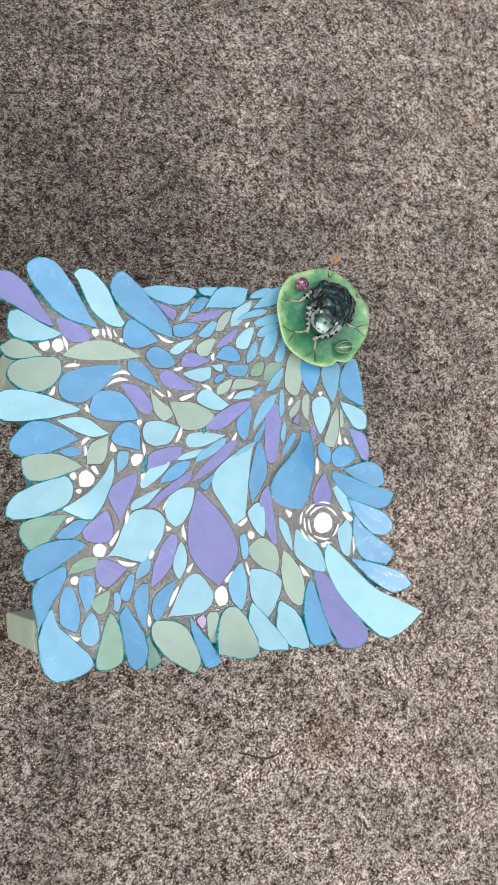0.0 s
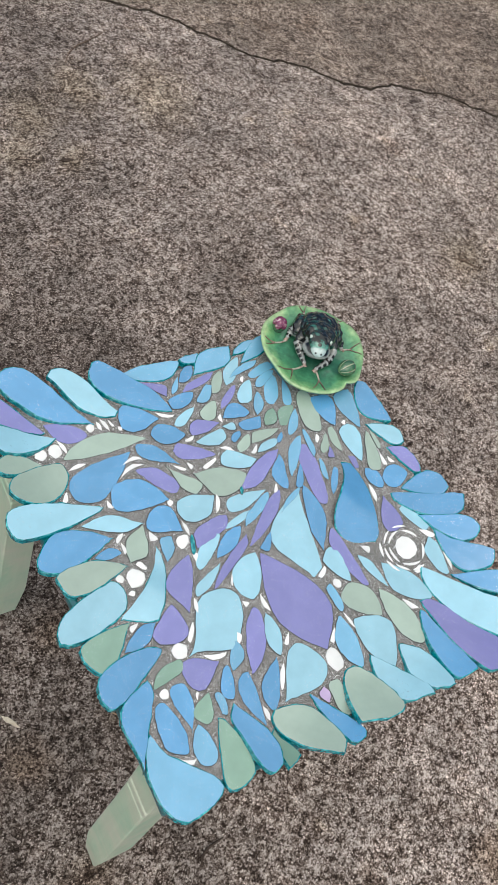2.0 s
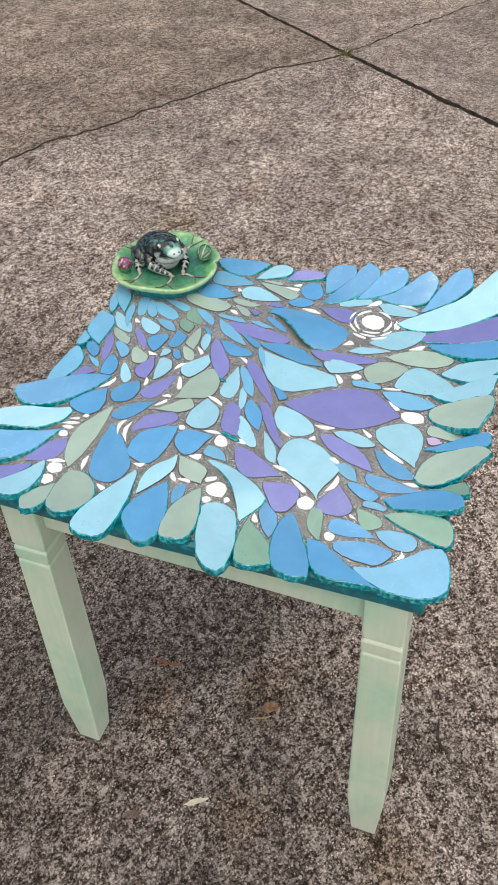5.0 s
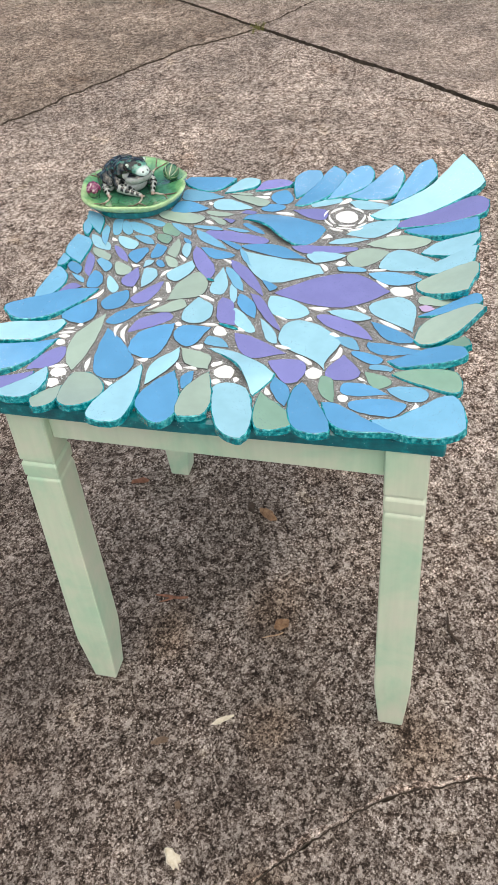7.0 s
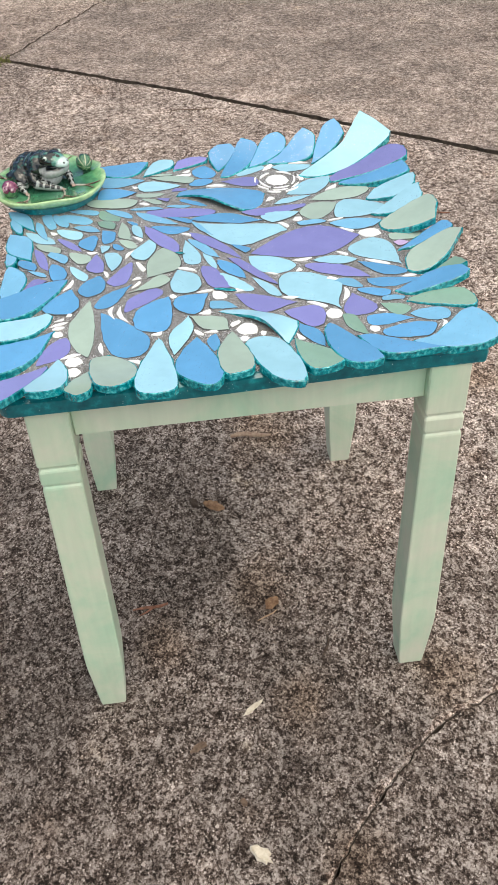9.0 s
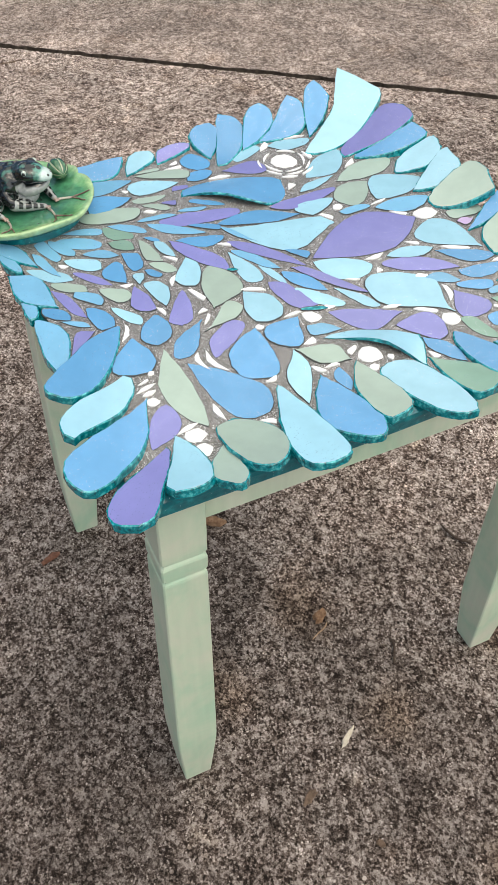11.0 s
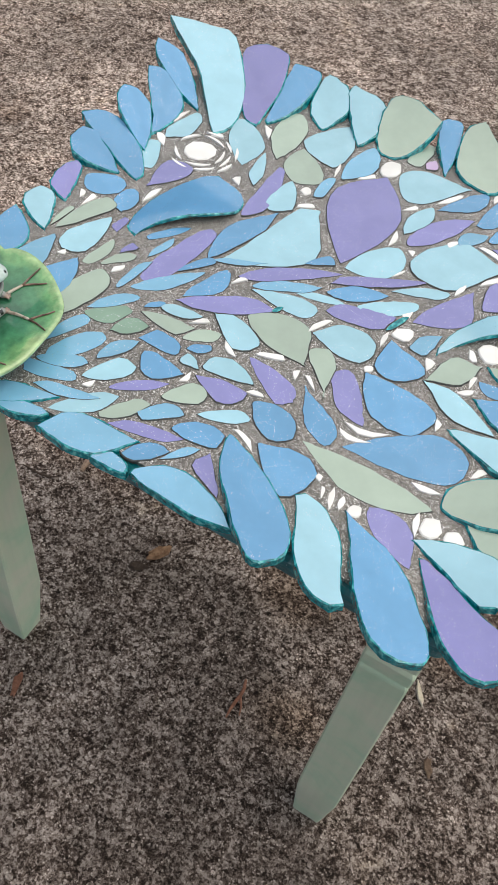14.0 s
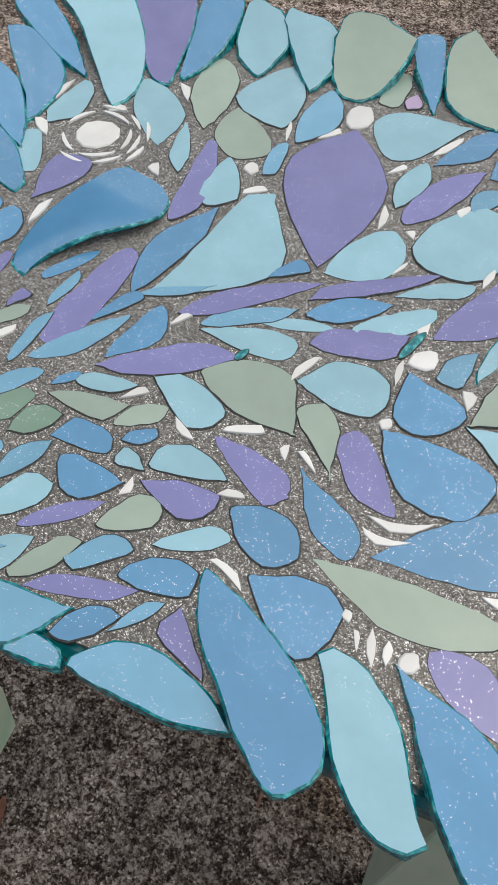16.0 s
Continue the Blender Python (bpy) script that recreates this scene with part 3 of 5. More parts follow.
def bud(x, y, z, r):
    """A plump closed lily bud: petals folded over a dark green cup."""
    bm = bmesh.new()
    for layer, (count, low, high, out) in enumerate(((5, 96, 10, 1.03), (4, 60, 2, 0.99))):
        for i in range(count):
            rings = []
            for k in range(9):
                f = k / 8
                dip = radians(low + (high - low) * f)
                wide = radians(40) * math.sin(math.pi * (0.16 + 0.80 * f)) ** 0.7
                ring = []
                for side, thick in ((-1, 0.95), (-0.5, 1.0), (0, 1.03), (0.5, 1.0), (1, 0.95), (0.5, 0.92), (-0.5, 0.92)):
                    a = 2 * math.pi * (i + 0.5 * layer) / count + side * wide / max(0.35, math.sin(dip))
                    rr = r * out * thick
                    ring.append((x + rr * math.sin(dip) * math.cos(a), y + rr * math.sin(dip) * math.sin(a), z + 1.08 * rr * math.cos(dip)))
                rings.append(ring)
            loft(bm, rings)
    part("petals", bm, PINK, pad, "magenta ceramic petals with pale edges", smooth=True)
    bm = bmesh.new()
    ball(bm, pose(x, y, z - 0.0012) @ Matrix.Diagonal((r * 0.99, r * 0.99, r * 1.0, 1)), seg=18, rings=12)
    tube(bm, [(x, y, 0.0055), (x, y, z - 0.7 * r)], [r * 0.75, r * 0.7], seg=12)
    part("bud_cup", bm, POD, pad, "dark green cup under the petals", smooth=True)


bud(-0.0310, 0.0415, 0.0160, 0.0088)


def seed_pod(x, y, z, turn, half, r):
    """A ribbed pod lying on the pad: seven plump lobes, pale in the seams."""
    bm = bmesh.new()
    n, m = 16, 70
    rings = []
    for i in range(n + 1):
        u = math.cos(math.pi * i / n)
        rr = r * math.sqrt(max(0.0008, 1 - u * u)) * (1 - 0.12 * u)
        rings.append([(half * u, rr * k * math.cos(b), rr * k * math.sin(b)) for b, k in ((2 * math.pi * j / m, 0.90 + 0.12 * abs(math.cos(3.5 * 2 * math.pi * j / m)) ** 0.6) for j in range(m))])
    loft(bm, rings)
    for f in bm.faces:
        c = f.calc_center_median()
        if abs(math.cos(3.5 * math.atan2(c.z, c.y))) < 0.22:
            f.material_index = 1
        if c.x < -0.80 * half:
            f.material_index = 2
    ob = part("seed_pod", bm, [POD, POD_PALE, PINK], pad, "ribbed green ceramic pod with cream seams", smooth=True)
    ob.matrix_local = pose(x, y, z, 0, 0, turn)


seed_pod(0.0185, -0.0410, 0.0175, 187, 0.0122, 0.0096)


def tendril(base, fork, *tips):
    """One of the frog's long forked fingers, raised and running over the pad to its rim."""
    bm = bmesh.new()

    def run(a, b, r0, r1, mat):
        pts, n = [], 6
        bend = 0.06 * math.hypot(b[0] - a[0], b[1] - a[1])
        for i in range(n + 1):
            f = i / n
            x = a[0] + (b[0] - a[0]) * f - bend * math.sin(math.pi * f) * (b[1] - a[1]) / 0.02
            y = a[1] + (b[1] - a[1]) * f + bend * math.sin(math.pi * f) * (b[0] - a[0]) / 0.02
            pts.append((x, y, pad_height(x, y) + 0.0004 + r0 * 0.4))
        tube(bm, pts, [r0 + (r1 - r0) * i / n for i in range(n + 1)], mat)

    run(base, fork, 0.0013, 0.0010, 0)
    for tip in tips:
        run(fork, tip, 0.0009, 0.0005, 1)
    part("tendril", bm, [FROG_FINGER_PALE, FROG_FINGER], pad, "forked pale frog finger with brown tips", smooth=True)


tendril((-0.0275, 0.0232), (-0.0455, 0.0230), (-0.0550, 0.0335), (-0.0590, 0.0230))
tendril((-0.0250, -0.0165), (-0.0435, -0.0185), (-0.0620, -0.0130), (-0.0550, -0.0320))
tendril((-0.0140, -0.0290), (-0.0180, -0.0420), (-0.0325, -0.0510), (-0.0205, -0.0590))
tendril((0.0330, -0.0090), (0.0445, -0.0125), (0.0610, -0.0095), (0.0545, -0.0250))
tendril((0.0100, 0.0440), (0.0130, 0.0530), (0.0095, 0.0620), (0.0180, 0.0590))
tendril((0.0420, 0.0220), (0.0505, 0.0270), (0.0485, 0.0350), (0.0570, 0.0270))


def frog():
    """One glazed figure, its lumps fused into a single skin and painted. Its nose points along +x."""
    bm = bmesh.new()
    mm = 0.001

    def egg(x, y, z, a, b, c, tilt=0, turn=0):
        ball(bm, pose(x * mm, y * mm, z * mm, 0, tilt, turn) @ Matrix.Diagonal((a * mm, b * mm, c * mm, 1)), 0, 20, 14)

    limbs = []

    def limb(points, radii, bands):
        pts = [Vector(p) * mm for p in points]
        for p, q, r0, r1 in zip(pts, pts[1:], radii, radii[1:]):
            for k in range(7):
                f = k / 6
                ball(bm, Matrix.Translation(p.lerp(q, f)) @ Matrix.Scale((r0 + (r1 - r0) * f) * mm, 4), 0, 10, 7)
        limbs.append((pts, radii, bands))

    # trunk, shoulders and haunches
    egg(-9, 1, 15, 24, 27, 18, -10)
    egg(-14, 1, 10, 19, 29, 11)
    egg(6, -1, 23.5, 20, 21, 14.5, -14)
    egg(12, -2, 9, 20, 19, 10)
    for s in (1, -1):
        egg(-11, s * 24, 11, 17, 8, 11, 8, s * 12)
    # broad head, blunt snout, heavy jaw, eyes
    egg(27, -4, 34.5, 15, 14.0, 8.0, 4)
    egg(38, -4.5, 33.0, 11, 9.8, 5.4, 10)
    egg(44, -5, 31.5, 5.0, 6.4, 3.2, 10)
    egg(29, -3.5, 21.5, 16.5, 17.5, 8.0, -14)
    egg(25, -13.0, 38.0, 4.8, 3.6, 4.2)
    egg(27, 5.5, 38.0, 4.8, 3.6, 4.2)
    # arms, folded hind legs
    limb([(8, -20, 16), (15, -23.5, 10), (26, -19.5, 7.5), (39, -12, 4)], [6.4, 5.6, 4.7, 2.8], 6)
    limb([(8, 20, 16), (17, 21.5, 10), (31, 16.5, 7), (44, 3, 4)], [6.4, 5.6, 4.7, 2.8], 6)
    limb([(-12, -27, 8), (-2, -32, 7), (6, -35, 4)], [5.6, 4.6, 2.6], 4)
    limb([(-12, 28, 8), (-3, 32, 7), (2, 34, 4)], [5.6, 4.6, 2.6], 4)
    fingers = []
    for x, y, way, spread in ((39, -12, 14, 26), (44, 3, -30, 26), (6, -35, -22, 24), (2, 34, 66, 24)):
        for k in (-1, 0, 1):
            a = radians(way + spread * k)
            tip = Vector((x + 5.5 * math.cos(a), y + 5.5 * math.sin(a), 2.6)) * mm
            for i in range(6):
                ball(bm, Matrix.Translation((Vector((x, y, 4)) * mm).lerp(tip, i / 5)) @ Matrix.Scale((1.5 - 0.14 * i) * mm, 4), 0, 8, 6)
            fingers.append(tip)
    rough = part("lumps", bm, FROG)
    fuse = rough.modifiers.new("fuse", "REMESH")
    fuse.mode, fuse.voxel_size = "VOXEL", 0.00062
    skin = bpy.data.meshes.new_from_object(rough.evaluated_get(bpy.context.evaluated_depsgraph_get()))
    bpy.data.objects.remove(rough)
    bm = bmesh.new()
    bm.from_mesh(skin)
    for _ in range(5):
        bmesh.ops.smooth_vert(bm, verts=bm.verts, factor=0.5, use_axis_x=True, use_axis_y=True, use_axis_z=True)

    # a lumpy back
    bm.normal_update()
    for v in bm.verts:
        x, y, z = v.co * 1000
        if z > 12 and x < 26:
            v.co += v.normal * mm * (1.5 * noise.noise((x * 0.16, y * 0.16, z * 0.16 + 50)) + 0.15 * noise.noise((x * 0.5, y * 0.5, z * 0.5 + 70)))

    def blend(a, b, f):
        f = max(0.0, min(1.0, f))
        return tuple(p + (q - p) * f for p, q in zip(a, b))

    black, green, teal = (0.003, 0.005, 0.005), (0.010, 0.055, 0.042), (0.045, 0.150, 0.120)
    pale, white, mint, toe = (0.33, 0.345, 0.33), (0.50, 0.60, 0.57), (0.10, 0.29, 0.225), (0.30, 0.21, 0.17)
    # black brush marks: place and size
    marks = [(36.5, -5, 38, 2.6), (46.2, -8.0, 33.8, 1.0), (46.4, -1.6, 33.8, 1.0), (31, -17, 32, 3.6), (22, -19, 30, 4.0), (32, 8, 32, 3.6), (20, -22, 17, 2.8), (12, -26, 16, 2.8),
             (12, -22, 22, 3.4), (2, -26, 14, 3.0), (5, -23, 20, 2.6), (13, 22, 22, 3.2), (33, -7, 41, 2.0), (33, 2, 41, 2.0)]
    layer = bm.verts.layers.float_color.new("glaze")
    for v in bm.verts:
        x, y, z = v.co * 1000
        n1, n2 = noise.noise((x * 0.16, y * 0.16, z * 0.16 + 3)), noise.noise((x * 0.42, y * 0.42, z * 0.42 + 9))
        back = blend(black, green, 2.2 * (n1 + 0.5 * n2 - 0.16))
        back = blend(back, teal, 3.0 * (noise.noise((x * 0.13, y * 0.13, z * 0.13 + 30)) - 0.33))
        # pale belly and wide throat; dark back
        under = (28.2 - 0.10 * abs(y + 3.5) + 1.0 * n1 - z) / 1.5 if x > 17 else (5.5 + 0.22 * (x + 10) + 3.5 * n1 - z) / 2.0
        c = blend(back, pale, under)
        if z > 28.8 and x > 24:
            c = blend(c, mint, (x - 31 + 3 * n2 - 0.25 * abs(y + 4.5)) / 5.0)
            c = blend(c, white, (x - 38 - 0.25 * (z - 33) + 1.5 * n2) / 3.0)
        if x > 20:
            lip = 28.3 + 0.010 * (y + 4.5) ** 2 - 0.03 * (x - 33)
            c = blend((0.010, 0.016, 0.015), c, (abs(z - lip) - 0.45) / 0.5)
        best = None
        for pts, radii, bands in limbs:
            run = 0.0
            whole = sum((q - p).length for p, q in zip(pts, pts[1:]))
            for p, q, r in zip(pts, pts[1:], radii):
                d = q - p
                f = max(0.0, min(1.0, (v.co - p).dot(d) / d.length_squared))
                away = (v.co - p - d * f).length * 1000 / r
                if best is None or away < best[0]:
                    side = (v.co - p - d * f).normalized()
                    best = (away, (run + f * d.length) / whole, bands, side.z, side.cross(d.normalized()))
                run += d.length
        away, along, bands, high, _ = best
        if away < 1.22 and z < 14 and along > 0.36:
            wave = abs((along * bands) % 1.0 - 0.5)
            stripe = (0.34 - wave + 0.08 * n2) / 0.07 if -0.05 < high < 0.93 else 0.0
            c = blend(blend(c, pale, (1.22 - away) / 0.1), black, stripe)
        for mx, my, mz, r in marks:
            d = math.sqrt((x - mx) ** 2 + (y - my) ** 2 + (z - mz) ** 2)
            c = blend(black, c, (d - r) / 0.7)
        near = min((v.co - t).length for t in fingers) * 1000
        c = blend(toe, c, (near - 3.0) / 2.5) if z < 6 else c
        v[layer] = (*c, 1)
    # eyes: pale rings round black pupils
    for x, y, s in ((27.0, -15.8, -1), (29.0, 8.3, 1)):
        for r, out, tone in ((2.5, 0.0, (0.45, 0.52, 0.46)), (1.75, 1.1, black)):
            for v in bmesh.ops.create_uvsphere(bm, u_segments=12, v_segments=8, radius=r * mm, matrix=Matrix.Translation(Vector((x + 0.2 * out, y + s * out, 38.6)) * mm))["verts"]:
                v[layer] = (*tone, 1)
    return part("frog_figurine", bm, FROG, smooth=True)


figure = tagged(frog(), "glossy black, green and white ceramic frog sitting on the lily pad", "figurine")
figure.matrix_world = pose(PX + 0.0070, PY + 0.0125, PZ + 0.0042, 0, 0, 238)

# ---- small litter on the concrete ----


def chip(name, x, y, length, width, turn, material, label, height=0.004):
    """A splintered flat chip."""
    rs = random.Random(round(x * 1000) * 7 + round(y * 1000))
    bm = bmesh.new()
    rim = []
    for i in range(15):
        a = 2 * math.pi * i / 15
        q = rs.uniform(0.68, 1.2)
        rim.append((0.5 * length * math.cos(a) * q, 0.5 * width * math.sin(a) * q))
    loft(bm, [[(p, q, 0) for p, q in rim], [(p * 1.02, q * 1.05, height * 0.5) for p, q in rim], [(p * 0.85, q * 0.8, height * rs.uniform(0.8, 1.1)) for p, q in rim]])
    ob = part(name, bm, material)
    ob.matrix_world = pose(x, y, 0.0012, 0, 0, turn)
    return tagged(ob, label, "litter", group="litter on the concrete")


def twig(x, y, length, r, turn, bend, material, label, fork=False):
    bm = bmesh.new()
    pts = [(length * (f - 0.5), bend * math.sin(math.pi * f) + 0.03 * length * math.sin(7 * f), r * 1.1 + 0.001 * math.sin(5 * f)) for f in (0, 0.2, 0.4, 0.6, 0.8, 1)]
    tube(bm, pts, [r * 0.7, r, r * 0.95, r, r * 0.8, r * 0.45])
    if fork:
        tube(bm, [pts[2], (pts[2][0] + length * 0.22, pts[2][1] + length * 0.14, r * 1.6), (pts[2][0] + length * 0.42, pts[2][1] + length * 0.20, r * 1.2)], [r * 0.7, r * 0.6, r * 0.3])
    ob = part("twig", bm, material)
    ob.matrix_world = pose(x, y, 0.001, 0, 0, turn)
    return tagged(ob, label, "twig", group="twigs on the concrete")


def leaf(x, y, size, turn, material, label):
    bm = bmesh.new()
    n = 9
    rows = []
    for i in range(n):
        f = i / (n - 1)
        w = size * 0.28 * math.sin(math.pi * f) ** 0.8 + 0.0004
        lift = 0.002 + size * 0.12 * f * f
        rows.append([bm.verts.new((size * (f - 0.5), w * s, lift + abs(s) * size * 0.07 + dz)) for s, dz in ((-1, 0), (0, 0), (1, 0), (1, 0.0006), (0, 0.0008), (-1, 0.0006))])
    for a, b in zip(rows, rows[1:]):
        for i in range(6):
            bm.faces.new((a[i], a[(i + 1) % 6], b[(i + 1) % 6], b[i]))
    bm.faces.new(rows[0]), bm.faces.new(rows[-1])
    ob = part("fallen_leaf", bm, material)
    ob.matrix_world = pose(x, y, 0.0005, 0, 0, turn)
    return tagged(ob, label, "leaf", group="fallen leaves on the concrete")


STICK = bark("light_brown_wood", (0.22, 0.13, 0.09), (0.46, 0.35, 0.26))
PALE_WOOD = bark("pale_wood", (0.45, 0.38, 0.28), (0.68, 0.62, 0.52))
TAN = bark("tan_husk", (0.22, 0.13, 0.08), (0.50, 0.36, 0.24))
DULL = bark("dull_brown_bark", (0.07, 0.045, 0.032), (0.20, 0.14, 0.10))
RUST = bark("rusty_bark", (0.10, 0.042, 0.026), (0.25, 0.125, 0.085))
AMBER = bark("amber_bark", (0.13, 0.07, 0.04), (0.36, 0.22, 0.13))
DARK = bark("dark_twig_bark", (0.03, 0.02, 0.015), (0.09, 0.065, 0.05))
LEAF_RED = bark("red_leaf", (0.16, 0.03, 0.015), (0.34, 0.10, 0.05), 90)
LEAF_ORANGE = bark("orange_leaf", (0.28, 0.14, 0.06), (0.50, 0.32, 0.18), 90)
chip("wood_chip", -0.228, 0.005, 0.030, 0.0065, 124, PALE_WOOD, "small pale splinter of wood on the concrete")
chip("wood_chip", -0.402, 0.018, 0.030, 0.014, 40, PALE_WOOD, "pale frayed chip of wood on the concrete", 0.006)
chip("seed_husk", -0.074, -0.041, 0.021, 0.014, 110, AMBER, "brown seed husk lying under the table", 0.010)
twig(-0.0917, -0.032, 0.030, 0.0010, 115, 0.002, TAN, "thin tan stalk beside the husk")
twig(-0.054, 0.123, 0.048, 0.0022, 93, 0.003, RUST, "forked reddish twig under the table", fork=True)
twig(0.267, -0.055, 0.066, 0.0042, 264, 0.003, STICK, "light brown broken stick on the concrete")
chip("bark_flake", 0.119, 0.019, 0.034, 0.014, 60, AMBER, "brown flake of bark under the table", 0.008)
chip("bark_flake", 0.131, 0.049, 0.026, 0.012, 20, DARK, "dark flake of bark under the table", 0.006)
twig(-0.036, -0.270, 0.048, 0.0020, 22, 0.008, DARK, "short dark curved twig on the concrete")
twig(-0.153, -0.098, 0.036, 0.0020, 158, 0.004, DARK, "short dark twig under the table")
twig(1.694, -0.060, 0.130, 0.0014, 84, 0.010, DULL, "thin brown twig near the joint")
twig(0.316, 0.005, 0.050, 0.0014, 10, 0.006, DARK, "thin dark twig behind the table")
twig(0.394, 0.234, 0.060, 0.0016, 130, 0.004, DARK, "thin dark twig beside the table")
chip("bark_flake", 0.157, 0.241, 0.028, 0.010, 110, RUST, "rusty flake of bark on the concrete", 0.005)
chip("bark_flake", -0.343, 0.029, 0.012, 0.007, 30, DULL, "tiny brown flake of bark on the concrete", 0.003)
chip("bark_flake", -0.269, 0.074, 0.022, 0.009, 112, DULL, "small dark flake of bark on the concrete", 0.003)
twig(0.964, -0.564, 0.070, 0.0020, 60, 0.008, RUST, "rusty forked twig on the concrete", fork=True)
twig(0.232, -0.474, 0.088, 0.0014, 352, -0.010, DARK, "thin dark curved twig on the pale concrete")
twig(1.065, 0.591, 0.075, 0.0022, 323, 0.005, DULL, "thin brown twig behind the table", fork=True)
twig(1.130, 0.114, 0.100, 0.0013, 264, 0.012, DULL, "long thin brown twig on the concrete")
twig(1.365, 0.217, 0.090, 0.0020, 3, 0.006, DULL, "brown twig on the concrete")
twig(0.448, 1.414, 0.180, 0.0016, 36, 0.016, DULL, "long thin curved brown twig near the crack")
twig(0.192, 1.072, 0.075, 0.0013, 354, -0.003, DARK, "thin dark stalk on the mossy concrete")
chip("bark_flake", 0.262, 1.060, 0.030, 0.010, 350, DARK, "dark crumb of bark on the mossy concrete", 0.003)
# this dark chip stands in for a small hole in the slab
chip("bark_flake", 0.470, -0.514, 0.013, 0.011, 20, DARK, "small dark chip in place of a hole in the concrete", 0.004)
bm = bmesh.new()
rs = random.Random(2)
for i in range(60):
    x, y = rs.gauss(0, 0.020), rs.gauss(0, 0.012)
    tube(bm, [(x, y, 0), (x + rs.uniform(-0.004, 0.004), y + rs.uniform(-0.004, 0.004), rs.uniform(0.006, 0.014))], [0.0022, 0.0008], 0, 5)
moss = part("moss_tuft", bm, bark("yellow_green_moss", (0.07, 0.075, 0.02), (0.20, 0.19, 0.07), 200))
moss.location = (2.245, 0.516, -0.004)
tagged(moss, "small yellow-green tuft of moss in the joint crossing", "moss", kind="stuff")
leaf(2.055, 2.044, 0.070, 300, LEAF_RED, "curled dry red leaf on the concrete")
leaf(0.479, 0.441, 0.024, 40, LEAF_ORANGE, "small orange leaf scrap on the concrete")

# ---- the mosaic: every piece of cut glass ----
rnd = random.Random(11)


def swell(u, peak, k0, k1):
    return math.sin(math.pi / 2 * u / peak) ** k0 if u < peak else math.sin(math.pi / 2 * (1 - u) / (1 - peak)) ** k1


def tile(glass, x, y, length, turn, left, left_peak, right, right_peak, tail, tip, right_tail=None, right_tip=None, rim=False, thick=0.0032, lift=0.0, lean=(0, 0), rise=0.0, dome=0.0, arch=0.0, flare=0.0011):
    """One petal of glass, cut by hand: its middle, length and turn, how far each side swells and where, how sharp its two ends are.
    lean: its slope; dome: how far its middle bulges; rise: how far a petal on the rim curls up at its outer end;
    arch: how far the middle of its left side stands up (minus: of its right)."""
    white = glass is WHITE
    n = 5 if white else 9 if length < 0.045 else 14
    grow = 0.2 if white else 1.0
    length, left, right = (1 + 0.015 * grow) * length + 0.0013 * grow, left + (grow * (0.0010 + 0.02 * left) if left > 0 else 0.0), right + (grow * (0.0010 + 0.02 * right) if right > 0 else 0.0)
    us = [(1 - math.cos(math.pi * i / n)) / 2 for i in range(n + 1)]
    size = max(left + right, 0.003)
    cut = min(0.0006, 0.028 * size)
    bevel = min(0.0007, 0.07 * size)
    c, s = math.cos(radians(turn)), math.sin(radians(turn))

    def jitter():
        return rnd.uniform(-cut, cut)

    rows = [((u - 0.5) * length + jitter(), -right * swell(u, right_peak, right_tail or tail, right_tip or tip) + jitter(), left * swell(u, left_peak, tail, tip) + jitter()) for u in us]
    outline = [(p, q) for p, q, _ in rows] + [(p, q) for p, _, q in rows[-2:0:-1]]
    reach = [max(abs(x + p * c - q * s - CX), abs(y + p * s + q * c - CY)) for p, q in outline]
    near, span = min(reach), max(reach) - min(reach) + 1e-6
    slope = (lean[0] + rnd.uniform(-0.008, 0.008), lean[1] + rnd.uniform(-0.008, 0.008))
    level = max(0.0, max(-slope[0] * (p * c - q * s) - slope[1] * (p * s + q * c) for p, q in outline))

    def bow(p, q):
        if not arch:
            return 0.0
        u = max(0.02, min(0.98, p / length + 0.5))
        lo, hi = -right * swell(u, right_peak, right_tail or tail, right_tip or tip), left * swell(u, left_peak, tail, tip)
        side = max(0.0, min(1.0, (q - lo) / max(hi - lo, 1e-4)))
        return abs(arch) * math.sin(math.pi * max(0.0, (u - 0.12) / 0.88)) ** 1.6 * (side if arch > 0 else 1 - side) ** 1.4

    def up(p, q):
        dx, dy = p * c - q * s, p * s + q * c
        f = (max(abs(x + dx - CX), abs(y + dy - CY)) - near) / span
        return slope[0] * dx + slope[1] * dy + (level if lean != (0, 0) else 0.0) + rise * max(0.0, f) ** 1.5 + bow(p, q)

    mx, my = sum(p for p, q in outline) / len(outline), sum(q for p, q in outline) / len(outline)

    def moved(p, q, inset, z):
        d = math.hypot(p - mx, q - my) + 1e-6
        k = max(0.0, 1 - inset / d)
        p, q = mx + (p - mx) * k, my + (q - my) * k
        return (p, q, z + up(p, q))

    bm = bmesh.new()
    rings = [[bm.verts.new(moved(p, q, i, z)) for p, q in outline] for i, z in ((0.0, -thick), (0.0, -bevel), (bevel * 1.3, 0.0))]
    if rim:
        for v in rings[0] + rings[1][::2]:
            k = rnd.uniform(0.0, flare) / (math.hypot(v.co.x - mx, v.co.y - my) + 1e-6)
            v.co.x, v.co.y, v.co.z = v.co.x + (v.co.x - mx) * k, v.co.y + (v.co.y - my) * k, v.co.z + rnd.uniform(-0.0004, 0.0004)
    m = len(outline)
    for a, b in zip(rings, rings[1:]):
        for i in range(m):
            bm.faces.new((a[i], a[(i + 1) % m], b[(i + 1) % m], b[i])).material_index = 1
    face = [bm.verts.new(v.co) for v in rings[2]]
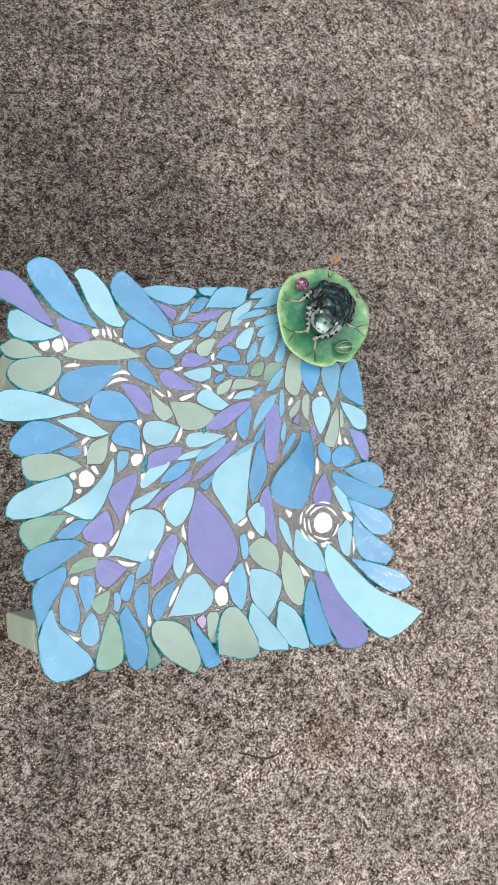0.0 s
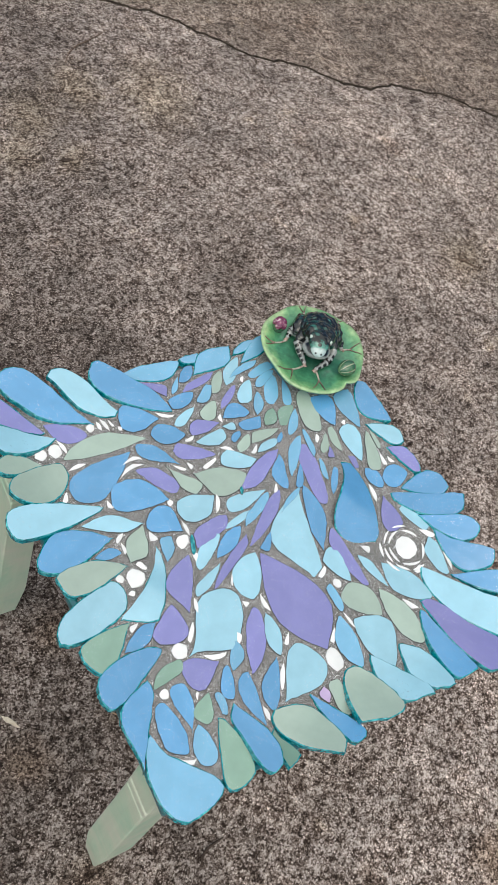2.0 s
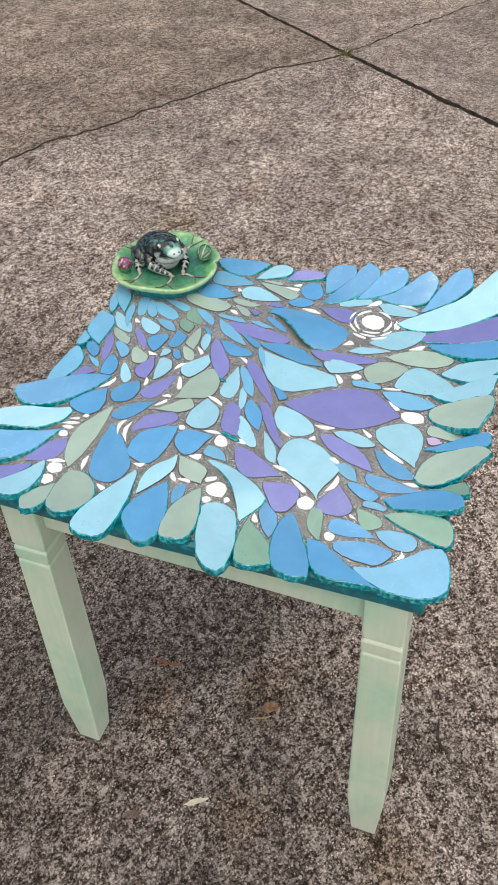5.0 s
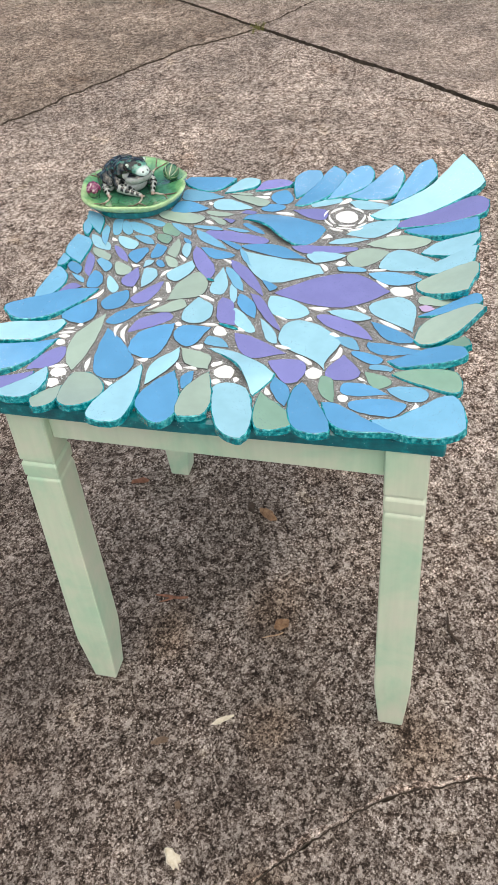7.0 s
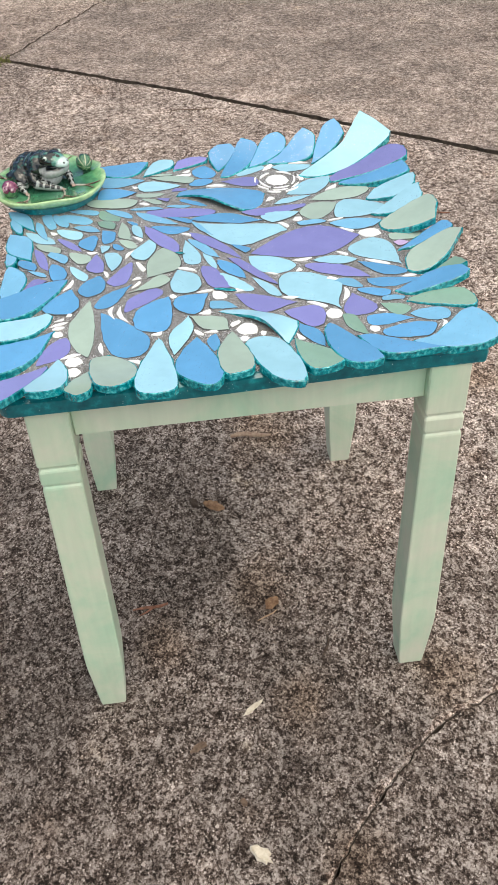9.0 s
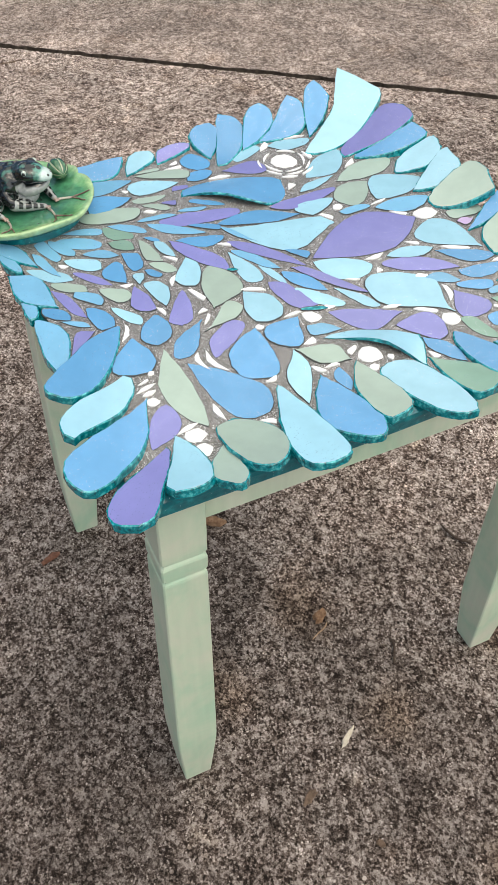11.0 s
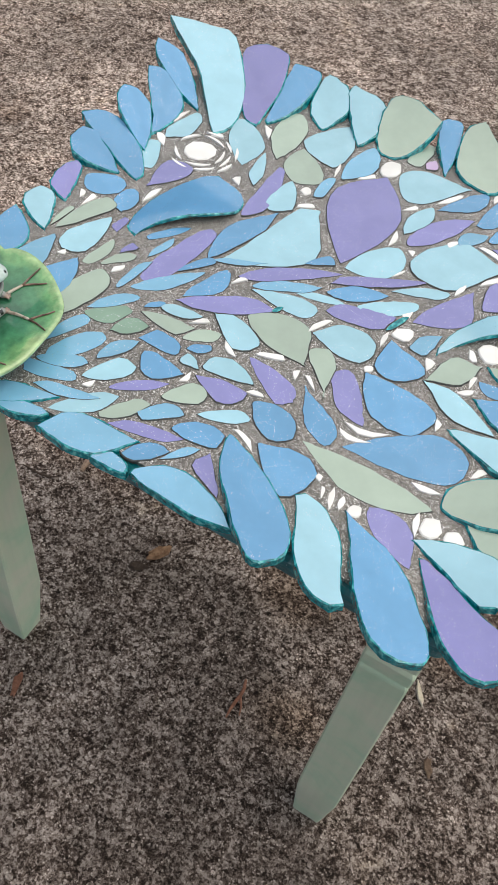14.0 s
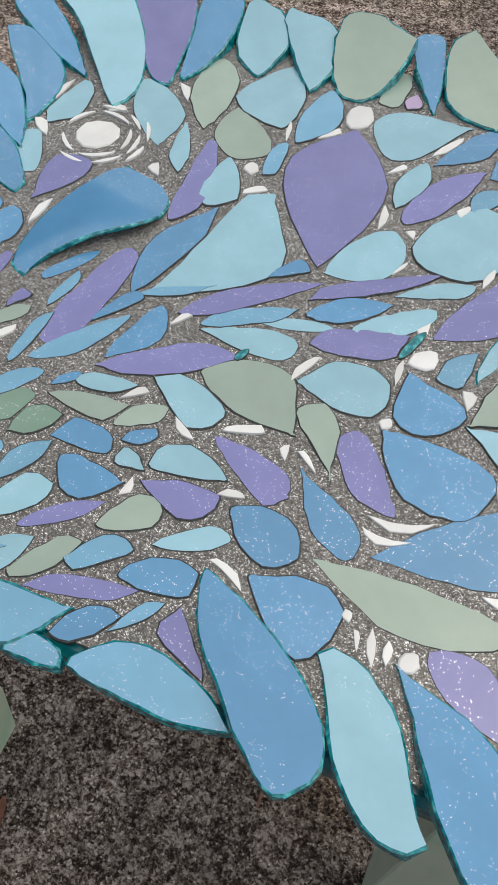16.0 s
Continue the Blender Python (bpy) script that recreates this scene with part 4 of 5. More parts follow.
    ridge = [face[0]] + [bm.verts.new((face[i].co + face[m - i].co) / 2 + Vector((0, 0, dome * math.sin(math.pi * us[i])))) for i in range(1, n)] + [face[n]]
    for ring, mat in ((face, 0), (rings[0], 1)):
        for i in range(n):
            k, l = (m - i) % m, (m - i - 1) % m
            strips = [[ring[i], ring[i + 1], ring[l], ring[k]]]
            if dome and mat == 0:
                strips = [[ring[i], ring[i + 1], ridge[i + 1], ridge[i]], [ridge[i], ridge[i + 1], ring[l], ring[k]]]
            for quad in strips:
                quad = [v for j, v in enumerate(quad) if v not in quad[:j]]
                if len(quad) > 2:
                    f = bm.faces.new(quad)
                    f.material_index, f.smooth = mat, mat == 0
    ob = part("pebble_tile" if white else "glass_tile", bm, [glass, WHITE if white else EDGE if rim else INNER_EDGE], tabletop)
    ob.matrix_world = pose(x, y, TOP + lift + rnd.uniform(-0.0004, 0.0004) + (0.0005 if white else 0.0), 0, 0, turn)
    return ob


def rim_tile(*a, **k):
    return tile(*a, rim=True, thick=0.0070, lift=k.pop("lift", 0.0010), **k)


rim_tile(PURPLE, -0.2034, 0.1833, 0.0840, 149, 0.0068, 0.88, 0.0240, 0.80, 0.30, 1.48, 1.12, 0.30, rise=0.0200)
rim_tile(BLUE, -0.1550, 0.1926, 0.1068, 318, 0.0215, 0.21, 0.0162, 0.56, 0.53, 1.30, rise=0.0190)
rim_tile(AQUA, -0.1128, 0.1917, 0.0809, 317, 0.0172, 0.29, 0.0154, 0.62, 0.32, 1.50, 1.52, 0.30, rise=0.0150)
rim_tile(BLUE, -0.0569, 0.1850, 0.0992, 311, 0.0104, 0.65, 0.0224, 0.25, 0.30, 0.82, rise=0.0135)
rim_tile(SKY, -0.0252, 0.2078, 0.0712, 180, 0.0186, 0.38, 0.0035, 0.64, 0.63, 0.79, rise=0.001)
tile(PURPLE, -0.0327, 0.1798, 0.0334, 129, 0.0005, 0.88, 0.0125, 0.19, 1.17, 1.27)
tile(SKY, -0.0064, 0.1783, 0.0264, 50, 0.0017, 0.44, 0.0040, 0.31, 0.94, 1.17)
rim_tile(AQUA, -0.1877, 0.1626, 0.0629, 340, 0.0045, 0.12, 0.0257, 0.22, 2.20, 2.20, 0.30, 0.73, rise=0.0140)
tile(PURPLE, -0.1444, 0.1577, 0.0468, 147, 0.0155, 0.48, 0.0073, 0.40, 0.66, 0.96)
tile(WHITE, -0.1183, 0.1528, 0.0108, 241, 0.0040, 0.58, 0.0046, 0.49, 0.52, 0.75)
tile(WHITE, -0.1090, 0.1526, 0.0113, 100, 0.0021, 0.38, 0.0019, 0.51, 1.05, 1.13)
tile(WHITE, -0.1025, 0.1525, 0.0178, 286, 0.0024, 0.52, 0.0015, 0.50, 1.09, 1.05)
tile(WHITE, -0.0951, 0.1526, 0.0101, 114, 0.0021, 0.19, 0.0002, 0.58, 0.69, 1.27)
tile(WHITE, -0.0885, 0.1435, 0.0059, 301, 0.0023, 0.66, 0.0024, 0.77, 1.15, 1.05)
tile(WHITE, -0.1786, 0.1369, 0.0137, 262, 0.0057, 0.52, 0.0070, 0.56, 0.47, 0.72)
tile(WHITE, -0.1636, 0.1368, 0.0164, 255, 0.0065, 0.65, 0.0074, 0.46, 0.40, 0.83)
tile(WHITE, -0.1555, 0.1399, 0.0190, 285, 0.0032, 0.55, 0.0012, 0.66, 1.11, 1.15)
tile(BLUE, -0.0647, 0.1438, 0.0443, 177, 0.0101, 0.67, 0.0251, 0.77, 1.02, 0.56)
tile(WHITE, -0.0332, 0.1466, 0.0212, 336, -0.0011, 0.55, 0.0047, 0.44, 1.10, 0.30)
tile(AQUA, -0.0131, 0.1371, 0.0352, 207, 0.0066, 0.79, 0.0046, 0.63, 0.67, 0.73)
tile(BLUE, -0.0061, 0.1569, 0.0346, 203, 0.0077, 0.49, 0.0105, 0.82, 0.72, 0.65)
rim_tile(SAGE, -0.2060, 0.1265, 0.0500, 350, 0.0151, 0.43, 0.0076, 0.24, 0.83, 1.04, rise=0.0140)
rim_tile(SAGE, -0.1931, 0.1090, 0.0638, 17, 0.0121, 0.29, 0.0265, 0.49, 0.51, 0.44, rise=0.0140)
tile(SAGE, -0.1119, 0.1243, 0.0943, 359, 0.0192, 0.47, 0.0052, 0.44, 0.78, 1.14)
tile(WHITE, -0.1492, 0.1119, 0.0206, 186, 0.0009, 0.50, 0.0036, 0.42, 1.07, 1.23)
tile(WHITE, -0.1739, 0.0840, 0.0130, 231, 0.0049, 0.79, 0.0004, 0.38, 1.24, 0.79)
rim_tile(AQUA, -0.1909, 0.0627, 0.0959, 177, 0.0164, 0.88, 0.0185, 0.77, 0.88, 0.30, rise=0.0140)
tile(BLUE, -0.1267, 0.0958, 0.0827, 25, 0.0195, 0.22, 0.0183, 0.27, 0.53, 1.03)
tile(WHITE, -0.0921, 0.1003, 0.0225, 2, 0.0062, 0.66, -0.0022, 0.51, 0.90, 0.71)
tile(WHITE, -0.0960, 0.0905, 0.0310, 14, 0.0075, 0.54, -0.0026, 0.50, 1.04, 1.08)
tile(BLUE, -0.0411, 0.1209, 0.0381, 161, 0.0126, 0.62, 0.0129, 0.70, 0.66, 0.69)
tile(BLUE, -0.0620, 0.1004, 0.0514, 315, 0.0083, 0.40, 0.0104, 0.24, 0.61, 1.48)
tile(WHITE, -0.0201, 0.1093, 0.0129, 15, 0.0003, 0.43, 0.0036, 0.58, 0.42, 1.05)
tile(PURPLE, -0.0220, 0.0910, 0.0476, 338, 0.0094, 0.12, 0.0094, 0.27, 0.70, 0.75)
tile(PURPLE, -0.0762, 0.0722, 0.0496, 133, 0.0063, 0.26, 0.0130, 0.62, 0.30, 0.95)
tile(BLUE, -0.1018, 0.0573, 0.0601, 341, 0.0232, 0.47, 0.0138, 0.23, 0.31, 0.92)
tile(SAGE, -0.0493, 0.0650, 0.0451, 118, 0.0079, 0.37, 0.0101, 0.12, 0.30, 2.20)
tile(WHITE, -0.0460, 0.0790, 0.0146, 326, 0.0002, 0.32, 0.0028, 0.83, 1.21, 0.67)
tile(WHITE, -0.0355, 0.0775, 0.0092, 96, 0.0003, 0.66, 0.0040, 0.26, 0.99, 1.18)
tile(AQUA, 0.0035, 0.1051, 0.0379, 189, 0.0137, 0.43, 0.0024, 0.57, 0.30, 0.94)
tile(WHITE, -0.1335, 0.0620, 0.0107, 287, 0.0003, 0.52, 0.0039, 0.70, 1.16, 1.05)
tile(WHITE, -0.0119, 0.0744, 0.0204, 199, 0.0040, 0.86, 0.0007, 0.80, 0.39, 0.30)
rim_tile(SKY, 0.0262, 0.2109, 0.0242, 5, 0.0007, 0.41, 0.0095, 0.74, 0.35, 0.66, rise=0.001)
rim_tile(SKY, 0.0506, 0.1984, 0.0642, 204, 0.0144, 0.30, 0.0144, 0.56, 1.11, 1.27, rise=0.001)
tile(BLUE, 0.0124, 0.1893, 0.0303, 36, 0.0057, 0.63, 0.0075, 0.39, 0.81, 0.80)
rim_tile(SKY, 0.1009, 0.2051, 0.0385, 15, 0.0063, 0.52, 0.0040, 0.62, 0.55, 0.64, rise=0.001)
rim_tile(SKY, 0.1083, 0.2012, 0.0556, 213, 0.0119, 0.34, 0.0049, 0.39, 0.82, 1.10, rise=0.001)
tile(PURPLE, 0.0225, 0.1755, 0.0501, 20, 0.0048, 0.27, 0.0055, 0.69, 0.94, 1.00)
tile(AQUA, 0.0690, 0.1786, 0.0461, 226, 0.0060, 0.67, 0.0088, 0.61, 0.74, 0.89)
tile(SAGE, 0.0435, 0.1687, 0.0349, 48, 0.0059, 0.56, 0.0063, 0.20, 1.08, 0.58)
tile(SKY, 0.0841, 0.1778, 0.0465, 198, 0.0037, 0.24, 0.0051, 0.51, 1.12, 0.97)
tile(SKY, 0.1045, 0.1683, 0.0390, 5, 0.0095, 0.88, 0.0042, 0.12, 0.52, 1.04)
tile(SKY, 0.0222, 0.1583, 0.0308, 211, 0.0084, 0.67, 0.0050, 0.12, 0.99, 0.64)
tile(PURPLE, 0.0475, 0.1468, 0.0405, 39, 0.0040, 0.37, 0.0045, 0.43, 1.06, 0.52)
tile(AQUA, 0.0713, 0.1485, 0.0372, 46, 0.0070, 0.42, 0.0101, 0.28, 0.61, 0.86)
tile(SKY, 0.1030, 0.1583, 0.0355, 205, 0.0053, 0.81, 0.0055, 0.63, 0.48, 0.96)
tile(WHITE, 0.0765, 0.1640, 0.0096, 238, 0.0003, 0.37, 0.0037, 0.51, 1.09, 1.13)
tile(SAGE, 0.0191, 0.1355, 0.0312, 223, 0.0075, 0.68, 0.0096, 0.76, 0.79, 0.58)
tile(BLUE, 0.0458, 0.1208, 0.0338, 357, 0.0168, 0.54, 0.0033, 0.67, 0.89, 0.64)
tile(SKY, 0.0777, 0.1288, 0.0334, 63, 0.0039, 0.43, 0.0074, 0.53, 0.93, 0.79)
tile(SKY, 0.1035, 0.1425, 0.0440, 240, 0.0092, 0.62, 0.0075, 0.61, 0.48, 0.43)
tile(SKY, 0.1190, 0.1340, 0.0390, 74, 0.0048, 0.15, 0.0064, 0.49, 0.31, 1.29)
tile(WHITE, 0.0270, 0.1225, 0.0113, 260, 0.0003, 0.40, 0.0039, 0.42, 1.03, 1.11)
tile(PURPLE, 0.0030, 0.1149, 0.0377, 8, 0.0144, 0.33, 0.0036, 0.53, 0.50, 1.12)
tile(AQUA, 0.0299, 0.1081, 0.0164, 151, 0.0021, 0.49, 0.0078, 0.25, 0.82, 1.10)
tile(BLUE, 0.0574, 0.1100, 0.0302, 187, 0.0124, 0.32, 0.0026, 0.74, 0.74, 0.30)
tile(FERN, 0.0832, 0.1084, 0.0272, 42, 0.0053, 0.51, 0.0100, 0.46, 0.90, 0.91)
tile(FERN, 0.1051, 0.1034, 0.0342, 216, 0.0049, 0.84, 0.0115, 0.44, 0.77, 0.82)
tile(BLUE, 0.0332, 0.0955, 0.0175, 218, 0.0033, 0.31, 0.0047, 0.50, 0.99, 0.30)
tile(WHITE, 0.0149, 0.0835, 0.0167, 327, 0.0038, 0.49, 0.0006, 0.36, 1.17, 1.02)
tile(SAGE, 0.0378, 0.0849, 0.0277, 223, 0.0062, 0.44, 0.0056, 0.71, 0.71, 0.74)
tile(SAGE, 0.0662, 0.0858, 0.0413, 12, 0.0106, 0.26, 0.0029, 0.53, 1.20, 1.04)
tile(AQUA, 0.0621, 0.0734, 0.0313, 16, 0.0054, 0.38, 0.0047, 0.62, 1.01, 0.39)
tile(WHITE, 0.0460, 0.0754, 0.0151, 37, 0.0003, 0.58, 0.0042, 0.17, 0.62, 1.16)
tile(AQUA, 0.0216, 0.0660, 0.0432, 168, 0.0090, 0.35, 0.0139, 0.73, 1.42, 0.44)
tile(SAGE, -0.0068, 0.0578, 0.0591, 161, 0.0269, 0.56, 0.0075, 0.44, 0.57, 1.19)
tile(PURPLE, 0.0404, 0.0499, 0.0729, 26, 0.0085, 0.57, 0.0106, 0.29, 1.07, 0.93)
tile(SKY, 0.1071, 0.0941, 0.0390, 230, 0.0075, 0.54, 0.0032, 0.45, 0.90, 0.46)
tile(BLUE, 0.0819, 0.0795, 0.0155, 47, 0.0016, 0.42, 0.0028, 0.61, 0.34, 1.03)
tile(SKY, 0.0891, 0.0519, 0.0568, 51, 0.0090, 0.56, 0.0036, 0.55, 0.80, 0.67)
tile(PURPLE, 0.0981, 0.0246, 0.0773, 80, 0.0116, 0.72, 0.0085, 0.61, 0.30, 0.44)
tile(SKY, 0.1117, 0.0620, 0.0375, 262, 0.0048, 0.72, 0.0017, 0.49, 0.40, 1.04)
tile(SAGE, 0.1365, 0.1010, 0.0580, 83, 0.0149, 0.30, 0.0087, 0.59, 0.40, 0.40)
tile(BLUE, 0.1505, 0.0952, 0.0461, 103, 0.0063, 0.51, 0.0226, 0.74, 0.97, 0.94)
tile(SKY, 0.1927, 0.0879, 0.0545, 76, 0.0224, 0.75, 0.0039, 0.51, 0.87, 0.54)
rim_tile(BLUE, 0.2228, 0.0887, 0.0629, 99, 0.0243, 0.43, 0.0060, 0.88, 0.78, 0.71, rise=0.003)
tile(AQUA, 0.1677, 0.0458, 0.0503, 79, 0.0143, 0.75, 0.0108, 0.72, 0.85, 0.54)
tile(WHITE, 0.1250, 0.0645, 0.0118, 69, 0.0021, 0.25, 0.0033, 0.68, 1.09, 1.01)
tile(WHITE, 0.1705, 0.0740, 0.0067, 64, 0.0042, 0.32, 0.0003, 0.66, 0.87, 1.18)
tile(SAGE, 0.1308, 0.0559, 0.0286, 235, 0.0055, 0.63, 0.0036, 0.81, 0.67, 0.84)
tile(SAGE, 0.1487, 0.0571, 0.0338, 84, 0.0075, 0.44, 0.0021, 0.71, 0.66, 0.30)
tile(PURPLE, 0.1335, 0.0427, 0.0153, 86, 0.0065, 0.12, 0.0013, 0.67, 0.75, 1.23)
rim_tile(AQUA, 0.2116, 0.0446, 0.0475, 312, 0.0131, 0.66, 0.0090, 0.75, 0.95, 0.60, rise=0.003)
tile(SAGE, 0.1829, 0.0297, 0.0541, 253, 0.0076, 0.62, 0.0086, 0.88, 0.74, 0.30)
tile(SAGE, 0.1948, 0.0424, 0.0273, 269, 0.0030, 0.54, 0.0014, 0.88, 1.01, 0.35)
tile(SKY, 0.1129, 0.0264, 0.0292, 262, 0.0024, 0.36, 0.0040, 0.70, 0.84, 0.87)
tile(AQUA, -0.1395, 0.0392, 0.0625, 344, 0.0105, 0.45, 0.0085, 0.65, 0.98, 1.50)
rim_tile(BLUE, -0.1864, 0.0218, 0.0778, 186, 0.0124, 0.74, 0.0261, 0.56, 0.94, 0.62, rise=0.005)
tile(WHITE, -0.1388, 0.0236, 0.0130, 223, 0.0015, 0.28, 0.0031, 0.54, 1.13, 0.54)
tile(WHITE, -0.1405, 0.0125, 0.0132, 265, 0.0035, 0.77, 0.0003, 0.31, 1.20, 0.83)
tile(BLUE, -0.1566, 0.0102, 0.0271, 353, 0.0071, 0.63, 0.0043, 0.43, 0.88, 0.86)
tile(SAGE, -0.1256, 0.0124, 0.0462, 50, 0.0102, 0.49, 0.0131, 0.36, 1.40, 1.33)
rim_tile(SAGE, -0.1782, -0.0019, 0.0693, 352, 0.0111, 0.52, 0.0207, 0.18, 0.64, 1.06, rise=0.005)
tile(BLUE, -0.0874, 0.0241, 0.0388, 311, 0.0174, 0.38, 0.0159, 0.20, 0.41, 1.28)
tile(WHITE, -0.0737, 0.0435, 0.0072, 76, 0.0030, 0.47, 0.0034, 0.65, 0.72, 1.06)
tile(AQUA, -0.0475, 0.0300, 0.0459, 195, 0.0149, 0.51, 0.0168, 0.73, 0.93, 0.44)
tile(WHITE, -0.0264, 0.0273, 0.0216, 66, 0.0004, 0.58, 0.0040, 0.62, 0.39, 0.88)
tile(WHITE, -0.0705, 0.0115, 0.0171, 273, 0.0023, 0.54, 0.0014, 0.51, 1.11, 1.00)
tile(WHITE, -0.1055, 0.0156, 0.0125, 115, 0.0068, 0.24, 0.0005, 0.53, 0.92, 1.25)
tile(SKY, -0.0968, -0.0039, 0.0287, 239, 0.0052, 0.43, 0.0097, 0.18, 0.82, 1.08)
tile(WHITE, -0.0785, -0.0017, 0.0174, 226, 0.0044, 0.43, 0.0082, 0.52, 0.72, 0.48)
tile(WHITE, -0.1555, -0.0166, 0.0089, 271, 0.0039, 0.59, 0.0041, 0.41, 0.74, 0.81)
tile(WHITE, -0.1405, -0.0220, 0.0200, 45, 0.0106, 0.66, 0.0087, 0.52, 0.54, 0.49)
tile(WHITE, -0.1505, -0.0339, 0.0073, 180, 0.0038, 0.42, 0.0018, 0.42, 1.17, 1.23)
tile(WHITE, -0.1305, -0.0116, 0.0116, 320, 0.0043, 0.18, 0.0022, 0.88, 0.91, 1.04)
tile(AQUA, -0.1398, -0.0256, 0.0844, 223, 0.0318, 0.81, -0.0081, 0.50, 0.66, 1.15, rim=True, thick=0.0030, arch=-0.0070)
tile(PURPLE, -0.0455, -0.0010, 0.0519, 208, 0.0082, 0.24, 0.0131, 0.72, 0.72, 1.14)
tile(WHITE, -0.0760, -0.0205, 0.0114, 269, 0.0055, 0.24, 0.0004, 0.37, 1.06, 1.18)
tile(AQUA, -0.0580, -0.0207, 0.0472, 218, 0.0042, 0.44, 0.0108, 0.43, 0.72, 0.42)
tile(BLUE, -0.0341, -0.0181, 0.0464, 211, 0.0079, 0.51, 0.0079, 0.46, 0.67, 0.90)
tile(AQUA, -0.0123, 0.0026, 0.0379, 16, 0.0028, 0.54, 0.0045, 0.60, 0.51, 0.93)
tile(PURPLE, -0.0930, -0.0447, 0.0611, 66, 0.0228, 0.45, 0.0040, 0.71, 1.18, 0.89)
tile(PURPLE, -0.0417, -0.0380, 0.0743, 216, 0.0061, 0.15, 0.0040, 0.54, 1.28, 0.71)
tile(AQUA, -0.0724, -0.0484, 0.0450, 32, 0.0061, 0.23, 0.0048, 0.46, 0.78, 1.00)
tile(AQUA, -0.0263, -0.0601, 0.0519, 238, 0.0085, 0.55, 0.0215, 0.48, 0.74, 0.40)
tile(WHITE, -0.0495, -0.0569, 0.0130, 67, 0.0014, 0.26, 0.0004, 0.52, 0.89, 1.15)
rim_tile(AQUA, -0.1958, -0.0393, 0.0811, 27, 0.0149, 0.30, 0.0215, 0.74, 0.58, 0.41, rise=0.005)
rim_tile(FERN, -0.1901, -0.0742, 0.0579, 208, 0.0154, 0.88, 0.0173, 0.81, 1.08, 0.40, rise=0.005)
tile(WHITE, -0.1614, -0.0674, 0.0116, 37, 0.0049, 0.23, 0.0004, 0.49, 0.78, 1.24)
tile(BLUE, -0.1604, -0.0775, 0.0430, 23, 0.0072, 0.64, 0.0088, 0.47, 0.91, 1.07)
tile(PURPLE, -0.1325, -0.0745, 0.0412, 230, 0.0231, 0.55, 0.0085, 0.83, 0.83, 0.54)
tile(WHITE, -0.1123, -0.0910, 0.0207, 239, 0.0022, 0.37, 0.0028, 0.88, 1.00, 0.51)
tile(WHITE, -0.0965, -0.0680, 0.0164, 259, 0.0023, 0.46, 0.0019, 0.67, 1.06, 1.08)
tile(AQUA, -0.0895, -0.0909, 0.0831, 211, 0.0293, 0.58, 0.0230, 0.34, 0.51, 2.20)
tile(WHITE, -0.0470, -0.0830, 0.0074, 327, 0.0003, 0.38, 0.0049, 0.66, 1.21, 1.07)
tile(WHITE, -0.0280, -0.0908, 0.0205, 96, 0.0038, 0.46, 0.0007, 0.35, 1.13, 1.19)
rim_tile(BLUE, -0.1805, -0.1129, 0.0738, 206, 0.0050, 0.77, 0.0247, 0.72, 0.57, 0.36, rise=0.005)
tile(WHITE, -0.1307, -0.1032, 0.0158, 192, 0.0087, 0.46, 0.0070, 0.46, 0.59, 0.37)
tile(FERN, -0.1510, -0.1199, 0.0380, 204, 0.0073, 0.18, 0.0080, 0.58, 0.64, 0.95)
tile(PURPLE, -0.1186, -0.1260, 0.0385, 356, 0.0112, 0.29, 0.0197, 0.37, 0.35, 1.27)
tile(WHITE, -0.1001, -0.1187, 0.0232, 166, 0.0060, 0.56, -0.0010, 0.58, 0.38, 0.92)
tile(PURPLE, -0.0574, -0.1207, 0.0670, 241, 0.0126, 0.52, 0.0075, 0.43, 0.52, 0.90)
tile(WHITE, -0.0710, -0.1135, 0.0113, 79, 0.0023, 0.18, 0.0043, 0.74, 1.16, 0.94)
tile(AQUA, -0.0361, -0.1228, 0.0444, 83, 0.0087, 0.35, 0.0078, 0.57, 0.75, 0.86)
tile(SKY, -0.0830, -0.1279, 0.0293, 238, 0.0095, 0.45, 0.0043, 0.57, 0.60, 0.90)
rim_tile(BLUE, -0.1893, -0.1545, 0.0797, 244, 0.0054, 0.12, 0.0223, 0.42, 1.05, 1.70, rise=0.005)
tile(WHITE, -0.1616, -0.1350, 0.0102, 226, 0.0048, 0.60, 0.0039, 0.49, 0.57, 0.54)
tile(BLUE, -0.1488, -0.1542, 0.0469, 83, 0.0089, 0.76, 0.0088, 0.53, 1.75, 0.30)
tile(WHITE, -0.1330, -0.1490, 0.0073, 56, 0.0023, 0.79, 0.0002, 0.22, 1.22, 0.79)
tile(BLUE, -0.1660, -0.1664, 0.0508, 276, 0.0076, 0.56, 0.0151, 0.71, 0.47, 0.64)
rim_tile(SKY, -0.1836, -0.2036, 0.0799, 97, 0.0213, 0.40, 0.0330, 0.12, 0.30, 0.67, 0.39, 2.60, rise=0.002)
tile(WHITE, -0.1684, -0.1929, 0.0238, 152, 0.0068, 0.30, -0.0028, 0.52, 0.30, 1.09)
tile(FERN, -0.1293, -0.1626, 0.0287, 60, 0.0131, 0.26, 0.0057, 0.20, 0.82, 0.92)
tile(SKY, -0.1459, -0.1911, 0.0376, 83, 0.0109, 0.41, 0.0092, 0.33, 0.34, 0.65)
tile(SKY, -0.1154, -0.1642, 0.0224, 94, 0.0031, 0.12, 0.0055, 0.64, 0.85, 0.30)
tile(BLUE, -0.0989, -0.1492, 0.0324, 253, 0.0038, 0.50, 0.0092, 0.73, 0.56, 0.44)
tile(BLUE, -0.0811, -0.1728, 0.0527, 264, 0.0019, 0.41, 0.0141, 0.35, 0.41, 0.94)
